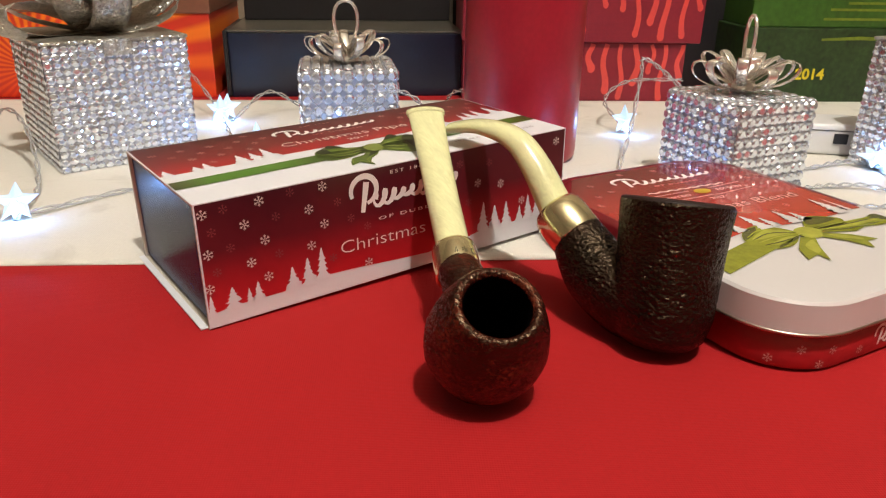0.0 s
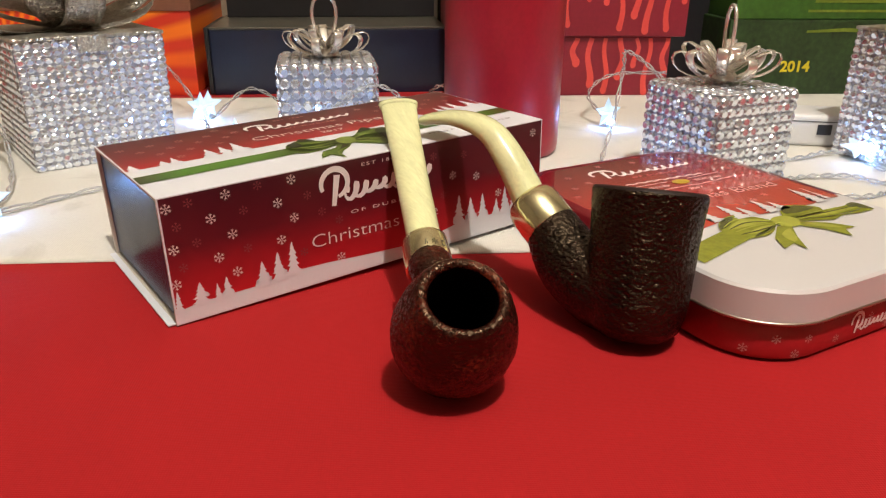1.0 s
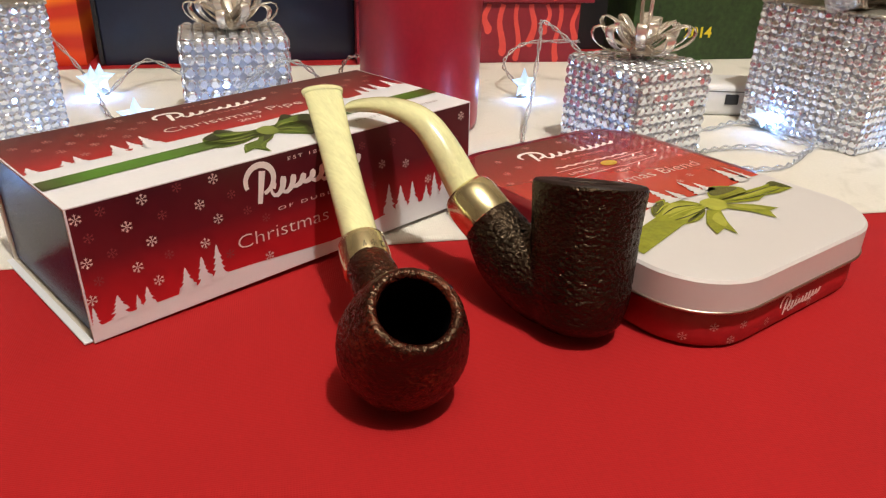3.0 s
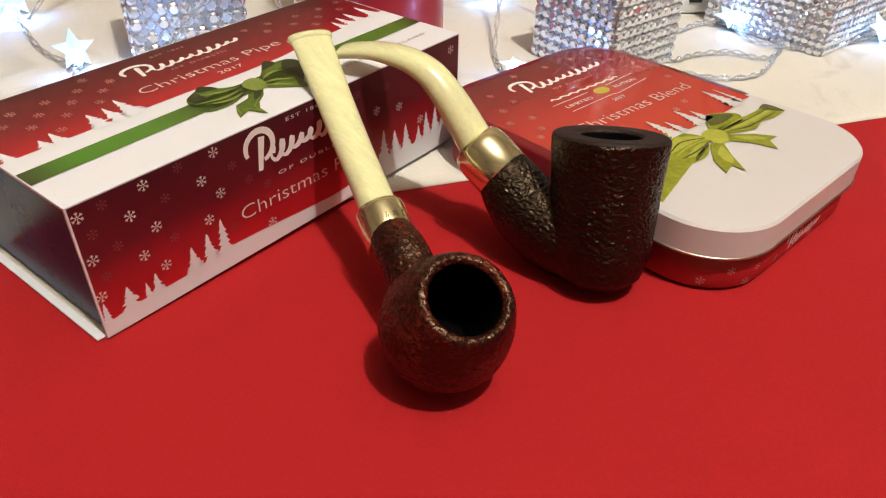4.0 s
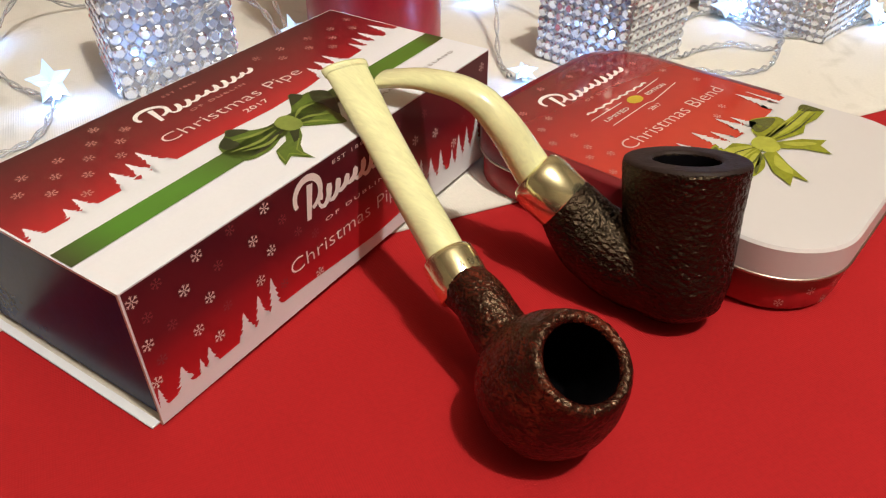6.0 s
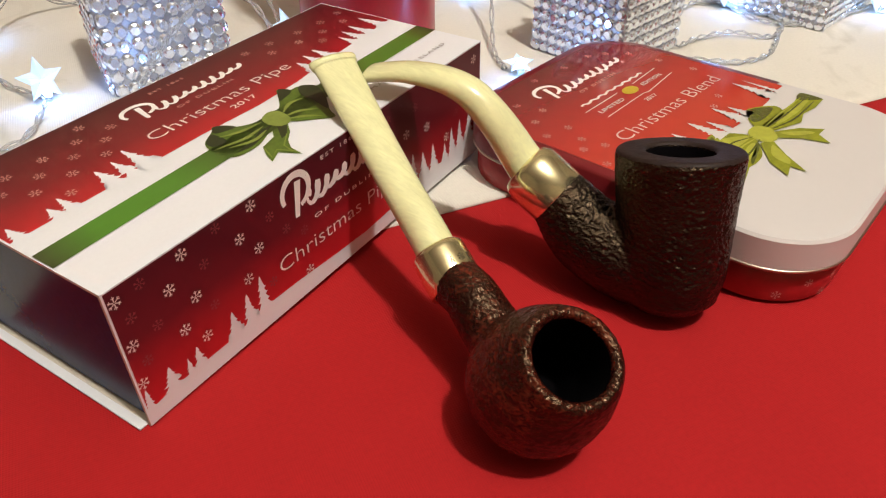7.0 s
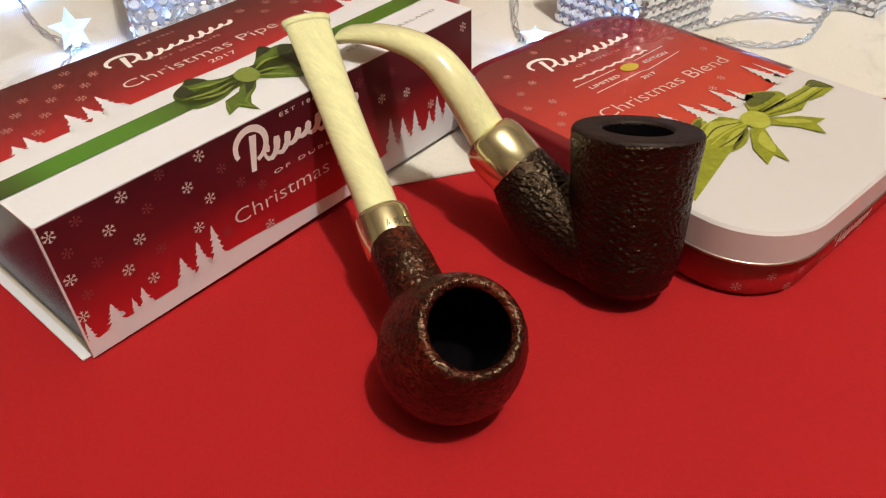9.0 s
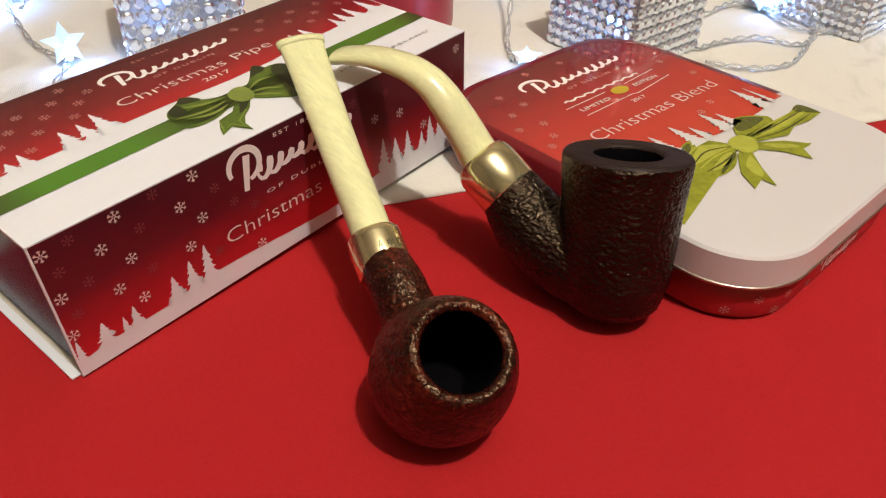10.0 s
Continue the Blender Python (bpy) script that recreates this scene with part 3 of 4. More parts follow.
    for x, b, tip, w in trees:
        part("fir_print", flat_shape(fir(x, b, tip, w, rng), 0.0), CARD_WHITE, box, "", False, on(front, 0.00003))
    bright = [(0.0026, 0.0440), (0.0030, 0.0290), (0.0020, 0.0160), (0.0234, 0.0448), (0.0485, 0.0452), (0.0172, 0.0372), (0.0424, 0.0374), (0.0484, 0.0303), (0.0242, 0.0297), (0.0182, 0.0222), (0.0242, 0.0150), (0.0424, 0.0228), (0.0670, 0.0092), (0.1230, 0.0318), (0.1490, 0.0185), (0.1610, 0.0330), (0.1690, 0.0430), (0.1480, 0.0415), (0.1360, 0.0290)]
    faint = [(0.0102, 0.0446), (0.0052, 0.0370), (0.0292, 0.0376), (0.0354, 0.0456), (0.0545, 0.0378), (0.0112, 0.0298), (0.0292, 0.0230), (0.0054, 0.0218), (0.0512, 0.0155), (0.0672, 0.0250), (0.0600, 0.0300), (0.1130, 0.0420), (0.1290, 0.0400), (0.1560, 0.0260), (0.1660, 0.0330), (0.1180, 0.0240)]
    for x, z in bright:
        part("snowflake_print", flat_shape(snowflake(x, z, 0.0020)), INK_SILVER, box, "", False, on(front, 0.0001))
    for x, z in faint:
        part("snowflake_print", flat_shape(snowflake(x, z, 0.0018)), INK_FAINT, box, "", False, on(front, 0.0001))
    part("brush_mark", flat_shape(script_mark(0.0612, 0.0305, 0.050, 0.0158)), INK_WHITE, box, "white flowing brush mark", False, on(front, 0.0001))
    lettering("caption", "EST 1865", 0.0014, INK_SILVER, box, on(front @ Matrix.Translation((0.0785, 0.0445, 0)), 0.0002), 0.0175)
    lettering("caption", "OF DUBLIN", 0.0014, INK_SILVER, box, on(front @ Matrix.Translation((0.0725, 0.0262, 0)), 0.0002), 0.031)
    lettering("caption", "Christmas Pipe", 0.0056, INK_SILVER, box, on(front @ Matrix.Translation((0.0548, 0.0158, 0)), 0.0002), 0.060, -0.00011)
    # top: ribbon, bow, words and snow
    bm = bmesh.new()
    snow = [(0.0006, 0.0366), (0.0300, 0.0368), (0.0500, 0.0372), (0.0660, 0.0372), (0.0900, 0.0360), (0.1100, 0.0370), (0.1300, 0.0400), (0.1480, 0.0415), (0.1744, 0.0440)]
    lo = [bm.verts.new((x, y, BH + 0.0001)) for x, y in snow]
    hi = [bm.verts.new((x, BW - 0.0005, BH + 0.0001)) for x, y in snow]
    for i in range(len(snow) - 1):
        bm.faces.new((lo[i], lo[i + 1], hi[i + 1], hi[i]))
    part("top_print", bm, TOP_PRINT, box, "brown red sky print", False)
    part("ribbon_print", flat_shape([[(0.0004, 0.0180), (0.0004, 0.0268), (BL - 0.0004, 0.0300), (BL - 0.0004, 0.0212)]]), RIBBON, box, "green ribbon print", False, on(top, 0.0001))
    for group, mat, dz in zip(bow_print(0.0865, 0.0265, 0.0265), (BOW_GREEN, BOW_LIGHT, BOW_DARK), (0.0001, 0.00022, 0.00016)):
        pieces = [[q] for q in group] if mat is not BOW_LIGHT else [group[:1], group[1:]]
        for shape in pieces:
            part("bow_print", flat_shape(shape), mat, box, "printed green bow" if mat is BOW_GREEN else "", False, on(top, dz))
    for x, b, tip, w in ((0.0035, 0.0362, 0.0435, 0.0024), (0.0150, 0.0364, 0.0425, 0.0024), (0.0195, 0.0364, 0.0448, 0.0024), (0.0340, 0.0366, 0.0478, 0.0030), (0.0400, 0.0368, 0.0482, 0.0028), (0.0460, 0.0370, 0.0512, 0.0030), (0.1220, 0.0385, 0.0480, 0.0028), (0.1280, 0.0395, 0.0500, 0.0028), (0.1340, 0.0400, 0.0510, 0.0028), (0.1490, 0.0412, 0.0500, 0.0022), (0.1540, 0.0420, 0.0525, 0.0026), (0.1600, 0.0425, 0.0540, 0.0026), (0.1690, 0.0432, 0.0560, 0.0030)):
        part("fir_print", flat_shape(fir(x, b, tip, w, rng), 0.0), CARD_WHITE, box, "", False, on(top, 0.00003))
    for x, y in ((0.0480, 0.0740), (0.0420, 0.0670), (0.0480, 0.0605), (0.0360, 0.0598), (0.0425, 0.0530), (0.0235, 0.0435), (0.0240, 0.0590), (0.0300, 0.0665), (0.0180, 0.0665), (0.0120, 0.0590), (0.0180, 0.0520), (0.0060, 0.0660), (0.0300, 0.0520), (0.0540, 0.0660), (0.1240, 0.0620), (0.1300, 0.0690), (0.1370, 0.0600), (0.1440, 0.0670), (0.1500, 0.0590), (0.1570, 0.0660), (0.1630, 0.0590), (0.1690, 0.0670), (0.1180, 0.0700), (0.1430, 0.0530)):
        part("snowflake_print", flat_shape(snowflake(x, y, 0.0019)), INK_DIM, box, "", False, on(top, 0.0001))
    part("brush_mark", flat_shape(script_mark(0.0605, 0.0600, 0.0500, 0.0118)), INK_WHITE, box, "white flowing brush mark", False, on(top, 0.0001))
    lettering("caption", "EST 1865", 0.0015, INK_DIM, box, on(top @ Matrix.Translation((0.0760, 0.0735, 0)), 0.0002), 0.0150)
    lettering("caption", "OF DUBLIN", 0.0017, INK_DIM, box, on(top @ Matrix.Translation((0.0745, 0.0572, 0)), 0.0002), 0.0250)
    lettering("caption", "Christmas Pipe", 0.0058, INK_SILVER, box, on(top @ Matrix.Translation((0.0555, 0.0468, 0)), 0.0002), 0.063, -0.00011)
    lettering("caption", "2017", 0.0027, INK_SILVER, box, on(top @ Matrix.Translation((0.0838, 0.0408, 0)), 0.0002), 0.0110)
    lettering("caption", "MADE IN IRELAND", 0.0018, INK_GREY, box, on(top @ Matrix.Translation((0.1190, 0.0100, 0)), 0.0002), 0.0460)
    return box


card_box()

# ---- the tin ----


def rounded_rect(hx, hy, r, n=8):
    out = []
    for cx, cy, a0 in ((hx - r, hy - r, 0), (-hx + r, hy - r, 90), (-hx + r, -hy + r, 180), (hx - r, -hy + r, 270)):
        for k in range(n + 1):
            a = radians(a0 + 90 * k / n)
            out.append((cx + r * math.cos(a), cy + r * math.sin(a)))
    return out


def loft(levels, hx, hy, r, cap_bottom=True, cap_top=True, n=8):
    """A rounded-rectangle body through (height, inset) levels."""
    bm = bmesh.new()
    rings = [[bm.verts.new((x, y, z)) for x, y in rounded_rect(hx - i, hy - i, max(r - i, 0.001), n)] for z, i in levels]
    m = len(rings[0])
    for a, b in zip(rings, rings[1:]):
        for k in range(m):
            bm.faces.new((a[k], a[(k + 1) % m], b[(k + 1) % m], b[k]))
    if cap_bottom:
        bm.faces.new(rings[0][::-1])
    if cap_top:
        bm.faces.new(rings[-1])
    bmesh.ops.recalc_face_normals(bm, faces=bm.faces[:])
    return bm


TX, TY, TR = 0.0580, 0.0741, 0.027


def tin_box():
    tin = thing("tobacco_tin", pose(0.2041, -0.0766, 0.0005, 0, 0, -7.8), "flat red and white printed metal tin with a closed lid", "tin")
    part("base", loft([(0, 0.0035), (0.0008, 0.0022), (0.002, 0.0018), (0.0155, 0.0018)], TX, TY, TR), TIN_BASE, tin, "red printed lower body")
    # lid: side wall, rolled metal hem, shallow shoulder
    part("lid", loft([(0.0143, 0.0006), (0.0151, 0.0), (0.0256, 0.0), (0.0266, 0.0009), (0.0268, 0.0024), (0.0268, 0.0045)], TX, TY, TR, n=14), TIN_WHITE, tin, "white lid").data.set_sharp_from_angle(angle=radians(30))
    hem = [Vector((x, y, 0.0148)) for x, y in rounded_rect(TX, TY, TR, 10)]
    part("hem", sweep(hem, [0.0006, 0.0006], [0.0006, 0.0006], sides=8, closed=True), TIN_METAL, tin, "bare metal rolled hem")
    # red printed field over the back part of the lid and down its sides
    outline = [p for p in rounded_rect(TX - 0.0044, TY - 0.0044, TR - 0.0044, 14)]
    edge = -0.0155
    snow = [(TX - 0.0045, edge - 0.002), (0.046, edge - 0.0015), (0.035, edge - 0.003), (0.020, edge - 0.0032), (0.006, edge - 0.002), (-0.012, edge + 0.0005), (-0.036, edge - 0.004), (-TX + 0.0045, edge - 0.008)]
    upper = [p for p in outline if p[1] > edge + 0.002]
    part("sky_print", flat_shape([upper + snow[::-1]]), TIN_PRINT, tin, "red sky print", False, Matrix.Translation((0, 0, 0.0270)))
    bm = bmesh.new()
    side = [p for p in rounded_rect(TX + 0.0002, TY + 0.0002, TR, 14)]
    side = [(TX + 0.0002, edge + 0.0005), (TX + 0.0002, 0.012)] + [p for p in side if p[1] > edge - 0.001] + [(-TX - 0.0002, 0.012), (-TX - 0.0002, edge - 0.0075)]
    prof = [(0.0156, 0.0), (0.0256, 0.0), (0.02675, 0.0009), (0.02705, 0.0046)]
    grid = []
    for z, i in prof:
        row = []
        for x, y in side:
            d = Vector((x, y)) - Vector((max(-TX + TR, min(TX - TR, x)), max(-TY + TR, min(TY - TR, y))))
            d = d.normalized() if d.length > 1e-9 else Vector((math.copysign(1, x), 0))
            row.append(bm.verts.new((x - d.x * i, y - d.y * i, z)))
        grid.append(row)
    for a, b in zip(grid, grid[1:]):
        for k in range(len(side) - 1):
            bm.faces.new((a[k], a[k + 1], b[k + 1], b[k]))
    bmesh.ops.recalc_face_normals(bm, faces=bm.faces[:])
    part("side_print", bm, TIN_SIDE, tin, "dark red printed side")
    top = Matrix.Translation((0.0066, 0.0008, 0.0270)) @ Matrix.Rotation(radians(-2.5), 4, "Z")
    rng = random.Random(9)
    for x, b, tip, w in ((-0.0230, edge - 0.001, -0.0035, 0.0030), (-0.0110, edge - 0.002, -0.0035, 0.0036), (-0.0050, edge - 0.002, -0.0085, 0.0024), (0.0070, edge - 0.002, -0.0045, 0.0034), (0.0125, edge - 0.002, -0.0085, 0.0024), (0.0350, edge - 0.001, 0.0005, 0.0034), (0.0405, edge, -0.0015, 0.0012)):
        part("fir_print", flat_shape(fir(x, b, tip, w, rng)), TIN_WHITE, tin, "", False, top @ Matrix.Translation((0, 0, 0.0003)))
    for x, y in ((-0.056, 0.030), (-0.050, 0.040), (-0.045, 0.028), (-0.055, 0.014), (-0.047, 0.010), (-0.058, 0.002), (-0.040, 0.044), (-0.049, 0.019), (-0.052, -0.008), (-0.044, -0.002), (0.010, -0.004), (0.020, -0.001), (-0.036, -0.006), (0.036, 0.036), (0.038, 0.020), (0.033, 0.050), (0.026, 0.058), (-0.044, 0.054), (0.018, 0.062), (-0.020, 0.0635), (0.000, 0.0625)):
        part("snowflake_print", flat_shape(snowflake(x, y, 0.0018)), INK_DIM, tin, "", False, top @ Matrix.Translation((0, 0, 0.0001)))
    # words
    part("brush_mark", flat_shape(script_mark(-0.0310, 0.0455, 0.0560, 0.0125)), INK_WHITE, tin, "white flowing brush mark", False, top @ Matrix.Translation((0, 0, 0.0001)))
    lettering("caption", "OF DUBLIN", 0.0018, INK_DIM, tin, top @ Matrix.Translation((-0.016, 0.0418, 0.0002)), 0.026)
    part("caption", flat_shape(stroke([(-0.0265 + 0.0018 * i, 0.0345 + 0.0006 * math.sin(i * 1.9)) for i in range(26)], 0.0011)), INK_SILVER, tin, "", False, top @ Matrix.Translation((0, 0, 0.0001)))
    lettering("caption", "LIMITED", 0.0022, INK_SILVER, tin, top @ Matrix.Translation((-0.0260, 0.0252, 0.0002)), 0.0170)
    lettering("caption", "EDITION", 0.0022, INK_SILVER, tin, top @ Matrix.Translation((0.0080, 0.0268, 0.0002)), 0.0150)
    lettering("caption", "2017", 0.0022, INK_SILVER, tin, top @ Matrix.Translation((-0.0040, 0.0178, 0.0002)), 0.0080)
    part("caption_rule", flat_shape(stroke([(-0.030, 0.0303), (-0.006, 0.0310)], 0.0004) + stroke([(0.006, 0.0312), (0.027, 0.0330)], 0.0004) + stroke([(-0.027, 0.0218), (0.001, 0.0230), (0.004, 0.0222), (0.028, 0.0250)], 0.0004)), INK_SILVER, tin, "", False, top @ Matrix.Translation((0, 0, 0.0001)))
    part("seal_print", flat_shape([disc(0.0, 0.0285, 0.0046, 0.0030, 20)]), GOLD_INK, tin, "small golden seal", False, top @ Matrix.Translation((0, 0, 0.0002)))
    lettering("caption", "Christmas Blend", 0.0068, INK_PINK, tin, top @ Matrix.Translation((-0.0390, 0.0058, 0.0002)), 0.0750, -0.00011)
    # ribbon and bow
    lid = Matrix.Translation((0, 0, 0.0270))

    def inked(name, shape, mat, dz, label=""):
        part(name, flat_shape([shape]), mat, tin, label, False, lid @ Matrix.Translation((0, 0, dz)))
    inked("ribbon_print", [(-0.0535, -0.0420), (-0.0535, -0.0305), (-0.0200, -0.0225), (-0.0195, -0.0335)], OLIVE, 0.00008, "olive ribbon print")
    loops = [rounded([(0.0015, -0.0235), (-0.0060, -0.0140), (-0.0160, -0.0150), (-0.0245, -0.0230), (-0.0235, -0.0325), (-0.0120, -0.0345), (-0.0020, -0.0295)]),
             rounded([(0.0090, -0.0245), (0.0205, -0.0150), (0.0320, -0.0220), (0.0280, -0.0275), (0.0150, -0.0275)]),
             [(0.0110, -0.0250), (0.0270, -0.0256), (0.0390, -0.0270), (0.0508, -0.0258), (0.0512, -0.0350), (0.0410, -0.0352), (0.0330, -0.0335), (0.0250, -0.0355), (0.0110, -0.0300)],
             [(0.0090, -0.0290), (0.0195, -0.0365), (0.0252, -0.0443), (0.0193, -0.0440), (0.0150, -0.0498), (0.0120, -0.0405), (0.0060, -0.0325)],
             [(-0.0020, -0.0300), (0.0045, -0.0315), (-0.0040, -0.0405), (-0.0112, -0.0503), (-0.0110, -0.0445), (-0.0181, -0.0462), (-0.0130, -0.0380)]]
    for shape in loops:
        inked("bow_print", shape, OLIVE, 0.0002, "printed olive green bow")
    for shape in [[(-0.0215, -0.0240), (-0.0080, -0.0185), (0.0005, -0.0250), (-0.0100, -0.0250)], [(-0.0190, -0.0305), (-0.0080, -0.0275), (-0.0030, -0.0285), (-0.0110, -0.0320)], [(0.0170, -0.0285), (0.0300, -0.0280), (0.0480, -0.0300), (0.0330, -0.0315)], [(0.0110, -0.0325), (0.0185, -0.0390), (0.0190, -0.0425), (0.0125, -0.0375)],
                  [(0.0000, -0.0340), (-0.0060, -0.0420), (-0.0100, -0.0435), (-0.0080, -0.0370)], [(0.0005, -0.0255), (0.0045, -0.0228), (0.0105, -0.0235), (0.0122, -0.0285), (0.0060, -0.0335), (0.0005, -0.0315)]]:
        inked("bow_print", rounded(shape), OLIVE_LIGHT, 0.0003)
    for shape in [[(-0.0240, -0.0225), (-0.0170, -0.0160), (-0.0090, -0.0145), (-0.0160, -0.0200)], [(0.0130, -0.0215), (0.0205, -0.0155), (0.0300, -0.0220), (0.0200, -0.0235)], [(0.0440, -0.0270), (0.0508, -0.0260), (0.0510, -0.0345), (0.0475, -0.0320)], [(-0.0180, -0.0340), (-0.0050, -0.0310), (-0.0030, -0.0295), (-0.0150, -0.0320)]]:
        inked("bow_print", rounded(shape), OLIVE_DARK, 0.0003)
    for k in range(4):
        for line in ([Vector((0.0010, -0.0245 - 0.0014 * k, 0)), Vector((-0.0100, -0.0180 - 0.0040 * k, 0)), Vector((-0.0215, -0.0215 - 0.0028 * k, 0))], [Vector((0.0125, -0.0262 - 0.0010 * k, 0)), Vector((0.0260, -0.0265 - 0.0020 * k, 0)), Vector((0.0460, -0.0275 - 0.0018 * k, 0))]):
            pts = smooth_path(line, 6)
            part("fold_print", flat_shape(stroke([(p.x, p.y) for p in pts], [0.0003 + 0.0005 * math.sin(i / 12 * math.pi) for i in range(len(pts))])), OLIVE_DARK if k % 2 else OLIVE_LIGHT, tin, "", False, lid @ Matrix.Translation((0, 0, 0.0004)))
    # base print: flakes and a brush mark on the near sides
    near = Matrix(((1, 0, 0, 0), (0, 0, -1, -TY + 0.0016), (0, 1, 0, 0), (0, 0, 0, 1)))
    for x, z in ((-0.020, 0.0045), (-0.002, 0.0085), (0.008, 0.0035)):
        part("snowflake_print", flat_shape(snowflake(x, z, 0.0017)), INK_DIM, tin, "", False, near)
    part("brush_mark", flat_shape(script_mark(-0.012, 0.0035, 0.026, 0.0085)), INK_SILVER, tin, "", False, near)
    for a, z in ((214, 0.0040), (236, 0.0085), (252, 0.0030), (262, 0.0080)):
        ca, sa = math.cos(radians(a)), math.sin(radians(a))
        r = TR - 0.0016
        m = Matrix(((-sa, 0, ca, -TX + TR + r * ca), (ca, 0, sa, -TY + TR + r * sa), (0, 1, 0, z), (0, 0, 0, 1)))
        part("snowflake_print", flat_shape(snowflake(0, 0, 0.0017)), INK_DIM, tin, "", False, m)
    return tin


tin_box()

# ---- the two pipes ----


def joined(parts, voxel, rounds, relief, keep, seed):
    """One skin over overlapping closed bodies, eased at the joins and roughened; keep(p): 0 to 1, how rough a place is."""
    bm = bmesh.new()
    for b in parts:
        tmp = bpy.data.meshes.new("body")
        b.to_mesh(tmp)
        b.free()
        bm.from_mesh(tmp)
        bpy.data.meshes.remove(tmp)
    me = bpy.data.meshes.new("body")
    bm.to_mesh(me)
    bm.free()
    ob = new("body", me)
    r = ob.modifiers.new("skin", "REMESH")
    r.mode, r.voxel_size = "VOXEL", voxel
    out = bpy.data.meshes.new_from_object(ob.evaluated_get(bpy.context.evaluated_depsgraph_get()))
    bpy.data.objects.remove(ob)
    bm = bmesh.new()
    bm.from_mesh(out)
    bpy.data.meshes.remove(out)
    for _ in range(rounds):
        bmesh.ops.smooth_vert(bm, verts=bm.verts[:], factor=0.5, use_axis_x=True, use_axis_y=True, use_axis_z=True)
    bm.normal_update()
    off = Vector((seed, seed * 2.3, seed * 0.7))
    moves = []
    for v in bm.verts:
        p = v.co
        k = keep(p)
        w = noise.noise_vector((p + off) * 150) * 0.0016
        a = noise.noise((p + w + off) * 900)
        b = abs(noise.noise(Vector((p.x * 680, p.y * 560, p.z * 720)) + w * 400 + off)) * 2
        c = noise.noise((p + off) * 110)
        moves.append(v.normal * (relief * k * (0.65 * a + 0.8 * (0.35 - b) + 0.55 * c)))
    for v, d in zip(bm.verts, moves):
        v.co += d
    return bm


def pipe(label, band_label, bowl_axis, profile, chamber, shank, shank_r, voxel, relief, wood, band_axis, band_profile, stem_path, stem_w, stem_t, stem_side, seed):
    p = thing("tobacco_pipe", Matrix(), label, "tobacco pipe")
    inv = bowl_axis.inverted()
    rim = max(z for r, z in profile)

    def keep(q):
        s = inv @ q
        rad = math.hypot(s.x, s.y)
        if rad < chamber * 1.12 and s.z > -0.012:
            return 0.0
        return 0.25 if s.z > rim - 0.0012 and wood is BRIAR_DARK else 1.0
    bm = joined([lathe(profile, 56, bowl_axis), sweep(smooth_path(shank, 8), shank_r, shank_r, sides=32)], voxel, 5, relief, keep, seed)
    for f in bm.faces:
        s = inv @ f.calc_center_median()
        if math.hypot(s.x, s.y) < chamber * 1.03 and s.z > -0.012 and s.z < rim - 0.0006:
            f.material_index = 1
        elif wood is BRIAR_DARK and s.z > rim - 0.0011 and math.hypot(s.x, s.y) < 0.0196:
            f.material_index = 2
    part("bowl", bm, [wood, CHAR, BRIAR_RIM], p, "rusticated briar bowl and shank with charred chamber")
    part("band", lathe(band_profile, 48, band_axis), BAND_METAL, p, band_label)
    stem = part("stem", sweep(smooth_path(stem_path, 10), stem_w, stem_t, stem_side, 32), IVORY, p, "cream marbled acrylic stem with fishtail mouthpiece")
    return p, stem


# apple-shaped pipe leaning on the box
axis1 = axis_pose((0.0557, -0.0880, 0.0187), (-0.0045, -0.0103, 0.0187))
prof1 = [(0, -0.0178), (0.008, -0.0165), (0.0151, -0.0118), (0.0187, -0.0035), (0.0192, 0.003), (0.0177, 0.0105), (0.0152, 0.0175), (0.0136, 0.0210), (0.0126, 0.0221), (0.0112, 0.0222), (0.0101, 0.0212), (0.0098, 0.015), (0.0096, 0.004), (0.0080, -0.006), (0, -0.009)]
joint1, mouth1 = Vector((0.0770, -0.0431, 0.0295)), Vector((0.1060, 0.0168, 0.0648))
dir1 = (mouth1 - joint1).normalized()
end1 = joint1 - dir1 * 0.0132
p1, stem1 = pipe("red-brown rusticated apple pipe with cream stem propped on box edge", "polished nickel band with stamped marks", axis1, prof1, 0.0098,
                 [Vector((0.0600, -0.0800, 0.0178)), Vector((0.0650, -0.0690, 0.0206)), Vector((0.0690, -0.0600, 0.0250)), end1 + dir1 * 0.003], [0.0098, 0.0086, 0.0079, 0.0077], 0.0005, 0.00021, BRIAR_RED,
                 axis_pose(end1, dir1), [(0.0070, 0.0002), (0.0081, 0.0000), (0.0083, 0.0004), (0.0084, 0.0060), (0.0082, 0.0112), (0.0080, 0.0125), (0.0074, 0.0133), (0.0066, 0.0136), (0.0050, 0.0134), (0.0050, 0.0000)],
                 [joint1 - dir1 * 0.003, joint1 + dir1 * 0.008, joint1.lerp(mouth1, 0.35) - Vector((0, 0, 0.0008)), joint1.lerp(mouth1, 0.65) - Vector((0, 0, 0.0006)), mouth1 - dir1 * 0.004, mouth1 - dir1 * 0.0022, mouth1],
                 [0.0062, 0.0062, 0.0063, 0.0066, 0.0074, 0.0080, 0.0082], [0.0061, 0.0058, 0.0048, 0.0038, 0.0025, 0.0030, 0.0027], (0.883, -0.47, 0), 1.7)

